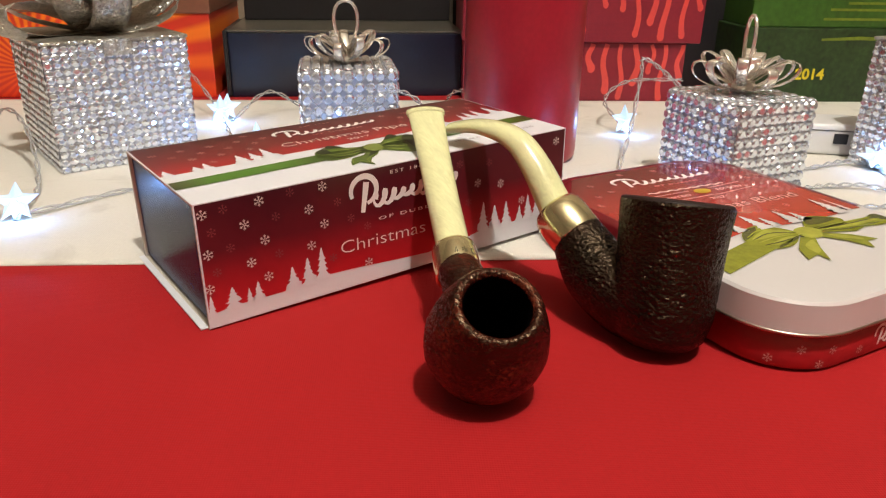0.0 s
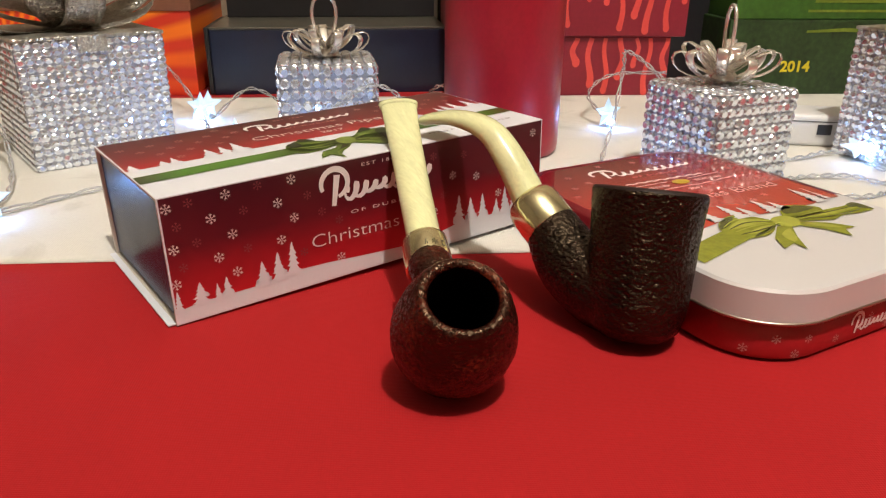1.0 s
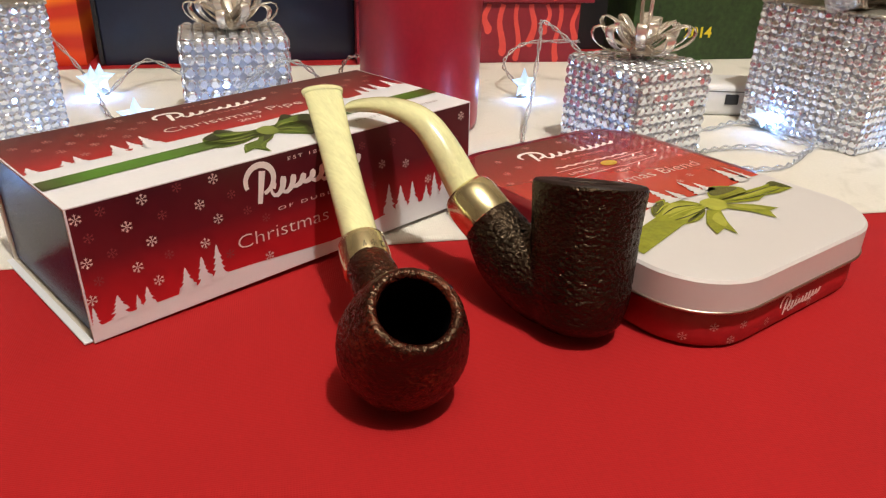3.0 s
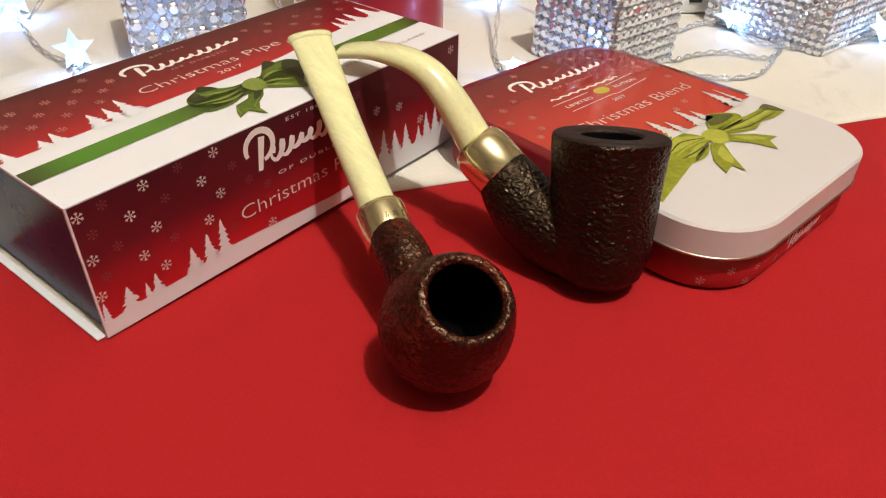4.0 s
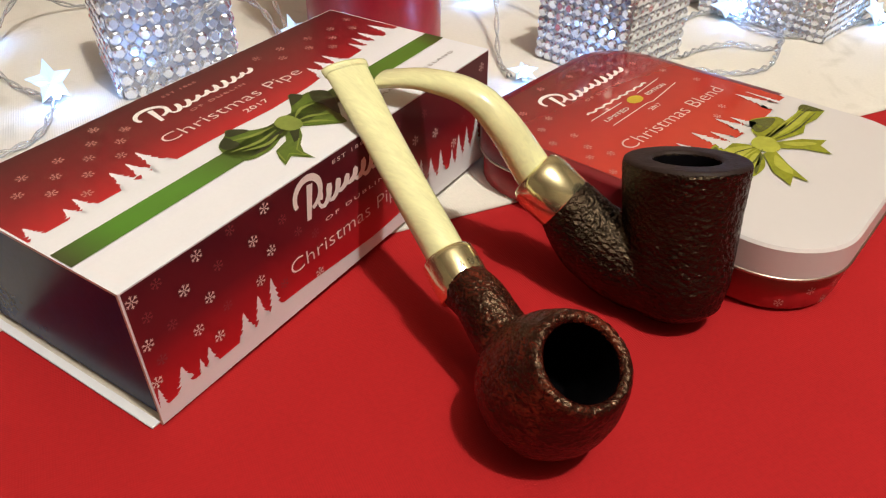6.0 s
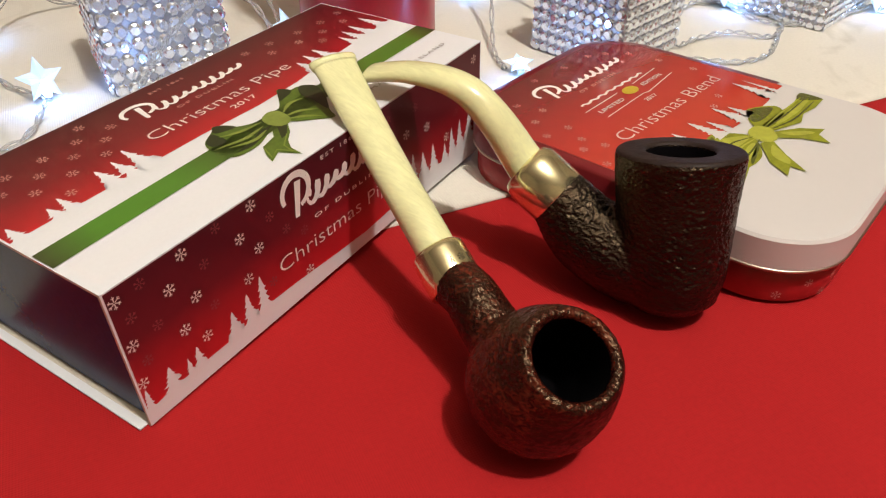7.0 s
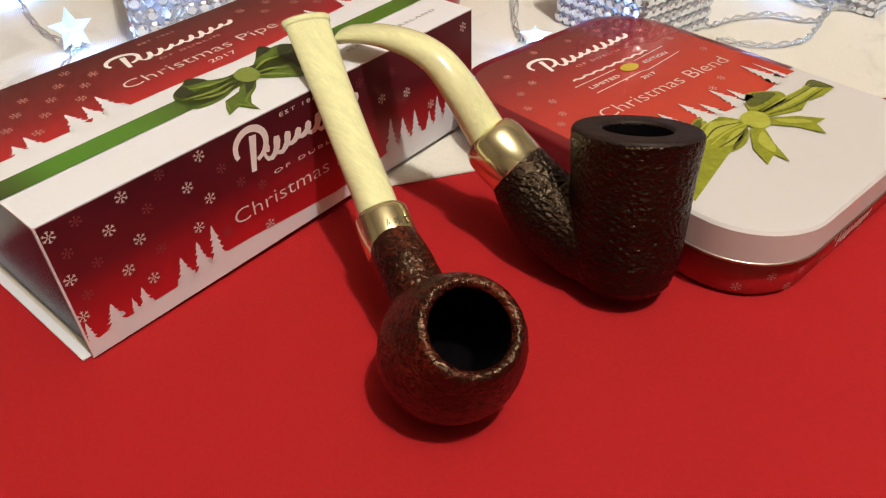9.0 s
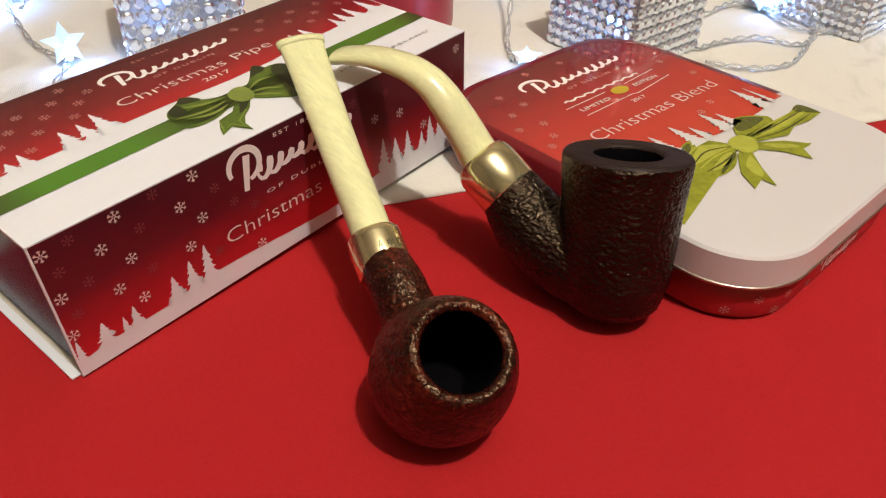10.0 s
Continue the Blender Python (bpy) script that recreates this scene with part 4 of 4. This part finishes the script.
# bent pipe with a tall flared bowl
axis2 = axis_pose((0.1232, -0.1016, 0.0009), (0.236, 0.171, 0.957))
prof2 = [(0, 0.0006), (0.0105, 0.0010), (0.0150, 0.0050), (0.0170, 0.0130), (0.0176, 0.0240), (0.0181, 0.0350), (0.0189, 0.0455), (0.0193, 0.0506), (0.0190, 0.0520), (0.0181, 0.0524), (0.0112, 0.0524), (0.0102, 0.0516), (0.0099, 0.045), (0.0097, 0.030), (0.0080, 0.0155), (0, 0.012)]
joint2 = Vector((0.1230, -0.0474, 0.0368))
dir2 = Vector((0.0, 0.857, 0.515)).normalized()
end2 = joint2 - dir2 * 0.0150
run2 = Vector((-0.1045, 0.9945, 0))


def along2(d, z):
    q = joint2 + run2 * d
    return Vector((q.x, q.y, z))


p2, stem2 = pipe("dark rusticated bent pipe with tall flared bowl and cream stem", "polished nickel army band", axis2, prof2, 0.0099,
                 [Vector((0.1275, -0.0985, 0.0150)), Vector((0.1248, -0.0860, 0.0142)), Vector((0.1230, -0.0720, 0.0196)), end2 - dir2 * 0.001, end2 + dir2 * 0.004], [0.0148, 0.0148, 0.0134, 0.0104, 0.0094], 0.0005, 0.00031, BRIAR_DARK,
                 axis_pose(end2, dir2), [(0.0085, 0.0003), (0.0101, 0.0), (0.0103, 0.0004), (0.0104, 0.0085), (0.0103, 0.0110), (0.0098, 0.0132), (0.0089, 0.0147), (0.0078, 0.0152), (0.0050, 0.0150), (0.0050, 0.0)],
                 [joint2 - dir2 * 0.004, along2(0.0, 0.0378), along2(0.009, 0.0487), along2(0.0165, 0.0560), along2(0.022, 0.0593), along2(0.030, 0.0613), along2(0.042, 0.0614), along2(0.052, 0.0596), along2(0.057, 0.0582)],
                 [0.0068, 0.0068, 0.0064, 0.0060, 0.0058, 0.0058, 0.0060, 0.0064, 0.0068], [0.0067, 0.0066, 0.0058, 0.0052, 0.0047, 0.0040, 0.0031, 0.0026, 0.0025], (0.9945, 0.1045, 0), 5.1)
STAMP = surface("stamped_shadow", (0.16, 0.14, 0.09), 0.4, 0.8, 0.1)
across = dir1.cross(Vector((0, 0, 1))).normalized()
upward = across.cross(dir1).normalized()
for deg, shapes in ((-14, snowflake(0, 0, 0.0013)), (-36, [[(-0.0007, -0.0012), (0.0007, -0.0012), (0.0007, -0.0008), (-0.0007, -0.0008)], [(-0.0007, 0.0008), (0.0007, 0.0008), (0.0007, 0.0012), (-0.0007, 0.0012)], [(-0.0006, -0.0008), (-0.0002, -0.0008), (-0.0002, 0.0008), (-0.0006, 0.0008)]]), (8, [[(-0.0006, -0.0011), (-0.0002, -0.0011), (0.0004, 0.0011), (0.0, 0.0011)], [(0.0002, -0.0011), (0.0006, -0.0011), (0.0006, 0.0), (0.0002, 0.0)]])):
    out = upward * math.cos(radians(deg)) - across * math.sin(radians(deg))
    side = dir1.cross(out)
    m = Matrix((side, dir1, out)).transposed().to_4x4()
    m.translation = end1 + dir1 * 0.0062 + out * 0.00838
    part("stamp", flat_shape(shapes), STAMP, p1, "", False, m)
tagged(p1, group="pipes")
tagged(p2, group="pipes")
part("tooth_lip", sweep([mouth1 - dir1 * 0.0014, mouth1 - dir1 * 0.0006, mouth1 + dir1 * 0.0004], [0.0078, 0.0083, 0.0081], [0.0026, 0.0029, 0.0026], (0.883, -0.47, 0), 32), IVORY, p1)

# ---- silver boxes ----


def gem_mesh():
    """A faceted dome about one unit across."""
    bm = bmesh.new()
    rings = []
    for r, z, n in ((0.50, 0.0, 8), (0.47, 0.16, 8), (0.30, 0.36, 8)):
        rings.append([bm.verts.new((r * math.cos(2 * math.pi * (k + 0.5 * (r > 0.46 and r < 0.48)) / n), r * math.sin(2 * math.pi * (k + 0.5 * (r > 0.46 and r < 0.48)) / n), z)) for k in range(n)])
    for a, b in zip(rings, rings[1:]):
        for k in range(8):
            bm.faces.new((a[k], a[(k + 1) % 8], b[(k + 1) % 8], b[k]))
    bm.faces.new(rings[-1])
    bmesh.ops.recalc_face_normals(bm, faces=bm.faces[:])
    return bm


GEM_DATA = mesh_of("rhinestone", gem_mesh(), GEM, False)


def silver_box(m, w, h, nx, nz, single, label, dome, stone, tilt):
    """A cube wrapped in rows of rhinestones. single: the faces whose stones stand alone."""
    box = thing("gift_ornament", m, label, "decoration", "silver gift ornaments")
    part("body", slab(-w / 2, w / 2, -w / 2, w / 2, 0.0, h, 0.001), GEM_BED, box, "silver plastic mesh body", False)
    dx, dz = w / nx, h / nz
    faces = {"front": 0, "right": 90, "back": 180, "left": 270, "top": 0}
    rng = random.Random(int(w * 1e5))
    for side, a in faces.items():
        turn = Matrix.Rotation(radians(a), 4, "Z")
        spots = []
        for i in range(nx):
            for j in range(nz if side != "top" else nx):
                x, z = -w / 2 + dx * (i + 0.5), dz * (j + 0.5)
                tip = Matrix.Rotation(radians(rng.uniform(-tilt, tilt)), 4, "X") @ Matrix.Rotation(radians(rng.uniform(-tilt, tilt)), 4, "Y")
                if side == "top":
                    spots.append(Matrix.Translation((x, -w / 2 + dx * (j + 0.5), h)) @ tip @ Matrix.Diagonal((dx * 0.98, dx * 0.98, dx * dome * 0.6, 1)))
                    continue
                spots.append(turn @ Matrix.Translation((x + rng.uniform(-0.03, 0.03) * dx, -w / 2, z)) @ Matrix.Rotation(radians(90), 4, "X") @ tip @ Matrix.Diagonal((dx * 1.06, dz * 1.06, dx * dome, 1)))
        alone = spots if side in single else []
        for s in alone:
            g = new("rhinestone", stone)
            g.parent = box
            g.matrix_local = s
        if not alone:
            verts, polys = [], []
            base = [v.co.copy() for v in stone.vertices]
            idx = [tuple(p.vertices) for p in stone.polygons]
            for s in spots:
                o = len(verts)
                verts += [s @ v for v in base]
                polys += [tuple(o + i for i in p) for p in idx]
            me = bpy.data.meshes.new("rhinestone")
            me.from_pydata(verts, [], polys)
            me.materials.append(GEM)
            me.polygons.foreach_set("use_smooth", [False] * len(me.polygons))
            g = new("rhinestone", me)
            g.parent = box
            tagged(g, kind="stuff")
    return box


def strip(path, width, thick, across):
    """A flat ribbon along a path."""
    return sweep(path, [width / 2] * 2, [thick / 2] * 2, across, 8)


def loop_path(base, out, up, n=14, fat=0.42):
    """A teardrop loop from base along out (a unit vector) rising by up."""
    o, u = Vector(out), Vector((0, 0, 1))
    pts = []
    for i in range(n + 1):
        a = 2 * math.pi * i / n
        r = 0.5 * (1 - math.cos(a))
        s = math.sin(a) * fat * (0.35 + 0.65 * r)
        pts.append(Vector(base) + o * (r * up[0]) + u * (r * up[1] + s * up[0] * 0.5))
    return pts


def chrome_bow(box, h, s, tall=0.52, wide=0.26, lean=0.0, turn=0):
    """Shiny plastic ribbon loops with a hanging loop."""
    for k, (a, r, z) in enumerate(((5, 1.0, 0.32), (40, 0.85, 0.55), (75, 0.8, 0.35), (110, 0.85, 0.5), (150, 0.95, 0.30), (185, 0.95, 0.42), (220, 0.85, 0.55), (255, 0.9, 0.30), (290, 0.85, 0.5), (325, 0.95, 0.35), (20, 0.6, 0.55), (95, 0.55, 0.6), (170, 0.6, 0.55), (240, 0.55, 0.6), (310, 0.55, 0.6))):
        out = Vector((math.cos(radians(a)), math.sin(radians(a)), 0))
        side = Vector((-out.y, out.x, 0))
        part("bow_loop", strip(loop_path((0, 0, h + 0.003), out, (s * r, s * (z * 0.75 + 0.10)), 16, 0.55), s * 0.20, 0.0008, side), CHROME, box, "shiny silver ribbon loop" if k == 0 else "")
    part("bow_knot", lathe([(0, 0), (s * 0.22, 0.001), (s * 0.26, s * 0.12), (s * 0.15, s * 0.25), (0, s * 0.28)], 16, Matrix.Translation((0, 0, h))), CHROME, box)
    hang = [Vector((0, 0, h + s * 0.35)) + Vector((math.sin(a) * s * wide * (1 - 0.3 * math.cos(a)) + lean * (1 - math.cos(a)) * s, 0, (1 - math.cos(a)) * s * tall)) for a in np.linspace(0, 2 * math.pi, 20)]
    hang = [Matrix.Rotation(radians(turn), 3, "Z") @ p for p in hang]
    part("hanging_loop", sweep(hang, [0.0011] * 2, [0.0011] * 2, None, 8), CHROME, box, "thin silver hanging loop")


def glitter_bow(box, w, h):
    """Wide glitter ribbon tied over the top, with four loose loops."""
    part("ribbon", slab(-w / 2 - 0.001, w / 2 + 0.001, -w / 2 - 0.001, w / 2 + 0.001, h, h + 0.0022, 0.0008), GLITTER, box, "silver glitter fabric top", False)
    for k, (a, r, z, wd) in enumerate(((-88, 0.50, 0.26, 0.27), (-25, 0.62, 0.20, 0.22), (12, 0.66, 0.30, 0.26), (55, 0.5, 0.36, 0.24), (120, 0.55, 0.32, 0.25), (168, 0.66, 0.28, 0.24), (200, 0.72, 0.12, 0.26), (238, 0.5, 0.30, 0.22))):
        out = Vector((math.cos(radians(a)), math.sin(radians(a)), 0))
        part("bow_loop", strip(loop_path((0, 0, h + 0.004), out, (w * r, w * z), 18, 0.42 if k else 0.62), w * wd, 0.0009, Vector((-out.y, out.x, 0.25 if k else 0))), GLITTER, box, "grey silver glitter ribbon loop" if k == 0 else "")
    part("bow_knot", lathe([(0, 0), (w * 0.11, 0.001), (w * 0.12, w * 0.08), (w * 0.07, w * 0.14), (0, w * 0.15)], 16, Matrix.Translation((0, 0, h))), GLITTER, box)
    part("ribbon_tail", slab(-w * 0.10, w * 0.10, -w / 2 - 0.0022, -w / 2 - 0.0012, h * 0.90, h + 0.002, 0.0004), GLITTER, box, "", False)


RIM_TALL = 0.0012
sb1 = silver_box(TABLE @ pose(-0.1165, 0.2485, RIM_TALL, 0, 0, 35), 0.082, 0.073, 17, 17, ("front",), "large silver rhinestone gift box ornament with glitter bow", 0.5, GEM_DATA, 13)
glitter_bow(sb1, 0.082, 0.073)
sb2 = silver_box(TABLE @ pose(0.0380, 0.2510, RIM_TALL, 0, 0, 5), 0.0585, 0.0560, 9, 8, ("front", "left"), "small silver rhinestone gift box ornament with shiny looped bow", 0.85, GEM_DATA, 8)
chrome_bow(sb2, 0.056, 0.028)
sb3 = silver_box(TABLE @ pose(0.2665, 0.1725, RIM_TALL, 0, 0, 21), 0.057, 0.052, 10, 9, ("front", "left"), "small silver rhinestone gift box ornament beside the tin", 0.85, GEM_DATA, 8)
chrome_bow(sb3, 0.0535, 0.031, 0.50, 0.17, 0.0, 70)
sb4 = silver_box(TABLE @ pose(0.4200, 0.190, RIM_TALL, 0, 0, 20), 0.082, 0.078, 17, 17, ("front",), "large silver rhinestone gift box ornament beside battery case", 0.5, GEM_DATA, 13)
glitter_bow(sb4, 0.082, 0.078)

# ---- candle ----
candle = thing("pillar_candle", TABLE @ pose(0.1505, 0.236, 0.0012) @ Matrix.Diagonal((0.715, 0.715, 1, 1)), "thick dark red glossy pillar candle", "candle")
part("wax", lathe([(0, 0), (0.049, 0), (0.0515, 0.002), (0.0522, 0.006), (0.0522, 0.158), (0.050, 0.164), (0.044, 0.165), (0.040, 0.160), (0, 0.157)], 64), CANDLE_RED, candle)
part("wick", sweep([Vector((0, 0, 0.156)), Vector((0.0005, 0, 0.163)), Vector((0.002, 0, 0.168))], [0.0008] * 2, [0.0008] * 2, None, 8), BLACK_PLASTIC, candle)

# ---- boxes at the back ----


def carton(name, m, w, d, h, body, lid, lid_h, label):
    c = thing(name, m, label, "box")
    part("body", slab(-w / 2, w / 2, 0, d, 0, h - lid_h * 0.2, 0.0012), body, c, "", False)
    if lid:
        part("lid", slab(-w / 2 - 0.0015, w / 2 + 0.0015, -0.0015, d + 0.0015, h - lid_h, h, 0.0012), lid, c, "", False)
    return c


orange = carton("sunburst_box", TABLE @ pose(-0.210, 0.4255, 0, 0, 0, 1.5), 0.244, 0.15, 0.083, SUNBURST, BROWN_CARD, 0.012, "orange and red sunburst printed card box with brown lid")
navy = carton("navy_box", TABLE @ pose(0.028, 0.434, 0, 0, 0, 3), 0.205, 0.13, 0.0555, NAVY, None, 0, "glossy dark navy card box on the red cloth")
# thin sheet that paints the lit, reflecting top of the navy box
part("lit_top_strip", slab(-0.1025, 0.1025, 0.0, 0.13, 0.0557, 0.0575, 0.0006), NAVY_TOP, navy, "navy box top, its reflected light painted grey-brown", False)
part("end_cap", slab(-0.1062, -0.1025, -0.002, 0.1, 0.001, 0.0575, 0.001), BLACK_CARD, navy, "black end", False)
carton("black_block", TABLE @ pose(0.03, 0.437, 0.0577, 0, 0, 3) @ Matrix.Translation((0, 0.085, 0)), 0.20, 0.06, 0.05, BLACK_CARD, NAVY_TOP, 0.02, "matt black card box stacked on the navy box")
# added block that darkens the gap behind the candle
carton("black_block", TABLE @ pose(0.19, 0.545, 0), 0.12, 0.11, 0.14, BLACK_CARD, None, 0, "tall black block added to fill the dark gap behind the red candle")


def drips(box, w, z0, z1, seed, n):
    rng = random.Random(seed)
    front = Matrix(((1, 0, 0, 0), (0, 0, -1, -0.0003), (0, 1, 0, 0), (0, 0, 0, 1)))
    for k in range(n):
        x = -w / 2 + w * (k + 0.6) / n + rng.uniform(-0.002, 0.002)
        ln = rng.uniform(0.4, 0.95) * (z1 - z0)
        r = rng.uniform(0.0028, 0.0042)
        pts = [(x + 0.002 * math.sin(i * 0.7 + k), z1 - 0.001 - ln * i / 8) for i in range(9)]
        part("drip_print", flat_shape(stroke(pts, [r * (1.1 + 0.5 * (i / 8) ** 2) for i in range(9)]) + [disc(pts[-1][0], pts[-1][1], r * 0.85, r * 1.1)]), DRIP_INK, box, "", False, front)


low_red = carton("drip_box", TABLE @ pose(0.2275, 0.4135, 0, 0, 0, -2), 0.196, 0.12, 0.0520, DRIP_BASE, None, 0, "dark red card box printed with coral drips")
drips(low_red, 0.196, 0.002, 0.0515, 3, 15)
high_red = carton("drip_box", TABLE @ pose(0.2320, 0.4095, 0.0522, 0, 0, -2), 0.208, 0.12, 0.060, DRIP_BASE, None, 0, "dark red card box with coral drips stacked on another")
drips(high_red, 0.208, 0.002, 0.059, 5, 15)
# no box here: a black block painting the shade of the gap
carton("black_block", TABLE @ pose(0.368, 0.470, 0, 0, 0, -2), 0.05, 0.1, 0.10, BLACK_CARD, None, 0, "narrow black block painting the shaded gap between red and green boxes")
low_green = carton("green_box", TABLE @ pose(0.502, 0.4105, 0, 0, 0, 0), 0.250, 0.14, 0.066, GRASS, None, 0, "dark green grass-printed card box with yellow year")
high_green = carton("green_box", TABLE @ pose(0.506, 0.4125, 0.0662, 0, 0, 0), 0.250, 0.14, 0.050, GREEN_CARD, None, 0, "bright green printed card box stacked on another")
facing = Matrix(((1, 0, 0, 0), (0, 0, -1, -0.0005), (0, 1, 0, 0), (0, 0, 0, 1)))
lettering("year", "2014", 0.0095, YELLOW_INK, low_green, facing @ Matrix.Translation((-0.0735, 0.0215, 0)), 0.0275, 0.0004)
part("streak_print", flat_shape(stroke([(-0.055, 0.056), (-0.02, 0.0575), (0.02, 0.056), (0.05, 0.057)], [0.002, 0.0032, 0.0026, 0.001])), LIME_INK, low_green, "", False, facing)
for z, x0, x1 in ((0.006, -0.06, 0.02), (0.014, -0.055, 0.03), (0.0195, -0.04, 0.025)):
    part("caption_bar", flat_shape([[(x0, z), (x1, z), (x1, z + 0.0022), (x0, z + 0.0022)]]), LIME_INK, high_green, "", False, facing)

# ---- string of star lights ----


def star_light(u, v, z, spin, lean, size=0.0112):
    s = thing("star_light", TABLE @ pose(u, v, z, 90 - lean, 0, spin), "frosted white star-shaped light of a battery string, lit", "string light", "star lights")
    bm = bmesh.new()
    ring = []
    for k in range(10):
        r = size if k % 2 == 0 else size * 0.47
        a = math.pi / 2 + k * math.pi / 5
        ring.append((r * math.cos(a), r * math.sin(a)))
    f, b = bm.verts.new((0, 0, size * 0.36)), bm.verts.new((0, 0, -size * 0.36))
    vs = [bm.verts.new((x, y, 0)) for x, y in ring]
    for k in range(10):
        bm.faces.new((vs[k], vs[(k + 1) % 10], f))
        bm.faces.new((vs[(k + 1) % 10], vs[k], b))
    bmesh.ops.recalc_face_normals(bm, faces=bm.faces[:])
    part("cap", bm, STAR_GLOW, s, "", False)
    part("bulb", lathe([(0, -0.004), (0.0016, -0.003), (0.0018, 0.001), (0, 0.0028)], 10, Matrix.Translation((0, -size * 0.55, size * 0.45))), LED_GLOW, s, "bright cold white bulb")
    part("socket", sweep([Vector((0, -size * 0.4, 0)), Vector((0, -size * 0.85, 0))], [0.0022, 0.0018], [0.0022, 0.0018], None, 10), CLEAR, s)
    return s


for u, v, z, spin, lean in ((-0.119, 0.118, 0.0095, 15, 42), (-0.062, 0.322, 0.012, -10, 10), (0.238, 0.290, 0.012, 15, 5), (-0.0195, 0.2300, 0.0125, 12, 15), (0.206, 0.162, 0.0065, -20, 78), (0.378, 0.290, 0.010, 30, 35), (0.452, 0.150, 0.010, 10, 40), (-0.060, 0.336, 0.011, 0, 30), (0.108, 0.252, 0.011, 25, 30), (0.372, 0.196, 0.009, 5, 60), (0.034, 0.178, 0.0065, 0, 74)):
    star_light(u, v, z, spin, lean, 0.0088 if lean > 70 else 0.0112)

lights_string = thing("light_string", TABLE, "clear twisted wire of a star light string over the white runner", "string light")


def wire(points, twist=0.0010):
    path = smooth_path([Vector(p) for p in points], 14)
    for ph in (0, math.pi):
        pts = []
        for i, p in enumerate(path):
            d = (path[min(i + 1, len(path) - 1)] - path[max(i - 1, 0)]).normalized()
            s = d.cross(Vector((0, 0, 1)))
            s = s.normalized() if s.length > 1e-6 else Vector((1, 0, 0))
            u = s.cross(d)
            a = ph + i * 0.55
            q = p + (s * math.cos(a) + u * math.sin(a)) * twist
            q.z = max(q.z, 0.0022)
            pts.append(q)
        part("wire", sweep(pts, [0.00062] * 2, [0.00062] * 2, None, 8), CLEAR, lights_string)


wire([(-0.30, 0.30, 0.003), (-0.22, 0.275, 0.006), (-0.175, 0.235, 0.030), (-0.150, 0.205, 0.028), (-0.135, 0.180, 0.012), (-0.124, 0.150, 0.004), (-0.119, 0.124, 0.006)])
wire([(-0.117, 0.114, 0.004), (-0.085, 0.150, 0.003), (-0.052, 0.176, 0.003), (-0.030, 0.190, 0.003), (-0.0195, 0.220, 0.005)])
wire([(-0.0195, 0.225, 0.005), (-0.04, 0.26, 0.003), (-0.056, 0.305, 0.006), (-0.07, 0.34, 0.012), (-0.095, 0.375, 0.030), (-0.110, 0.385, 0.034), (-0.12, 0.36, 0.010)])
wire([(-0.052, 0.312, 0.005), (-0.03, 0.350, 0.020), (-0.005, 0.372, 0.004), (0.03, 0.365, 0.003)])
wire([(0.022, 0.2135, 0.006), (0.034, 0.214, 0.020), (0.046, 0.212, 0.034), (0.066, 0.216, 0.046), (0.084, 0.222, 0.038), (0.098, 0.228, 0.012), (0.106, 0.232, 0.006)])
wire([(0.106, 0.236, 0.006), (0.104, 0.280, 0.022), (0.116, 0.325, 0.026), (0.140, 0.370, 0.014)])
wire([(0.238, 0.290, 0.006), (0.230, 0.318, 0.020), (0.255, 0.345, 0.030), (0.290, 0.320, 0.036)])
wire([(0.200, 0.166, 0.003), (0.206, 0.190, 0.004), (0.222, 0.225, 0.022), (0.236, 0.258, 0.050), (0.242, 0.275, 0.058), (0.252, 0.262, 0.052), (0.262, 0.240, 0.040), (0.262, 0.215, 0.030)])
wire([(0.302, 0.190, 0.003), (0.333, 0.195, 0.003), (0.356, 0.204, 0.004), (0.372, 0.200, 0.003), (0.372, 0.168, 0.003), (0.384, 0.152, 0.003), (0.408, 0.147, 0.003), (0.450, 0.152, 0.004)])
wire([(0.302, 0.152, 0.003), (0.321, 0.157, 0.003), (0.342, 0.154, 0.004), (0.356, 0.142, 0.003), (0.372, 0.146, 0.003), (0.384, 0.164, 0.003), (0.376, 0.184, 0.003), (0.372, 0.196, 0.004)])
wire([(0.296, 0.136, 0.003), (0.314, 0.122, 0.003), (0.336, 0.121, 0.003), (0.354, 0.132, 0.003), (0.370, 0.146, 0.003)])
wire([(0.452, 0.152, 0.004), (0.500, 0.165, 0.004), (0.53, 0.20, 0.004)])

case = thing("battery_case", TABLE @ pose(0.372, 0.245, 0.0014, 0, 0, -14), "small white plastic battery case with a dark switch", "battery case")
part("body", slab(-0.034, 0.034, -0.018, 0.018, 0, 0.021, 0.003, 3), WHITE_PLASTIC, case)
part("switch", slab(-0.0045, 0.0045, -0.0192, -0.0178, 0.008, 0.015, 0.0006), BLACK_PLASTIC, case, "dark slide switch", False)
part("lid_seam", slab(-0.0342, 0.0342, -0.0183, 0.0183, 0.0165, 0.0170), BLACK_PLASTIC, case, "", False)
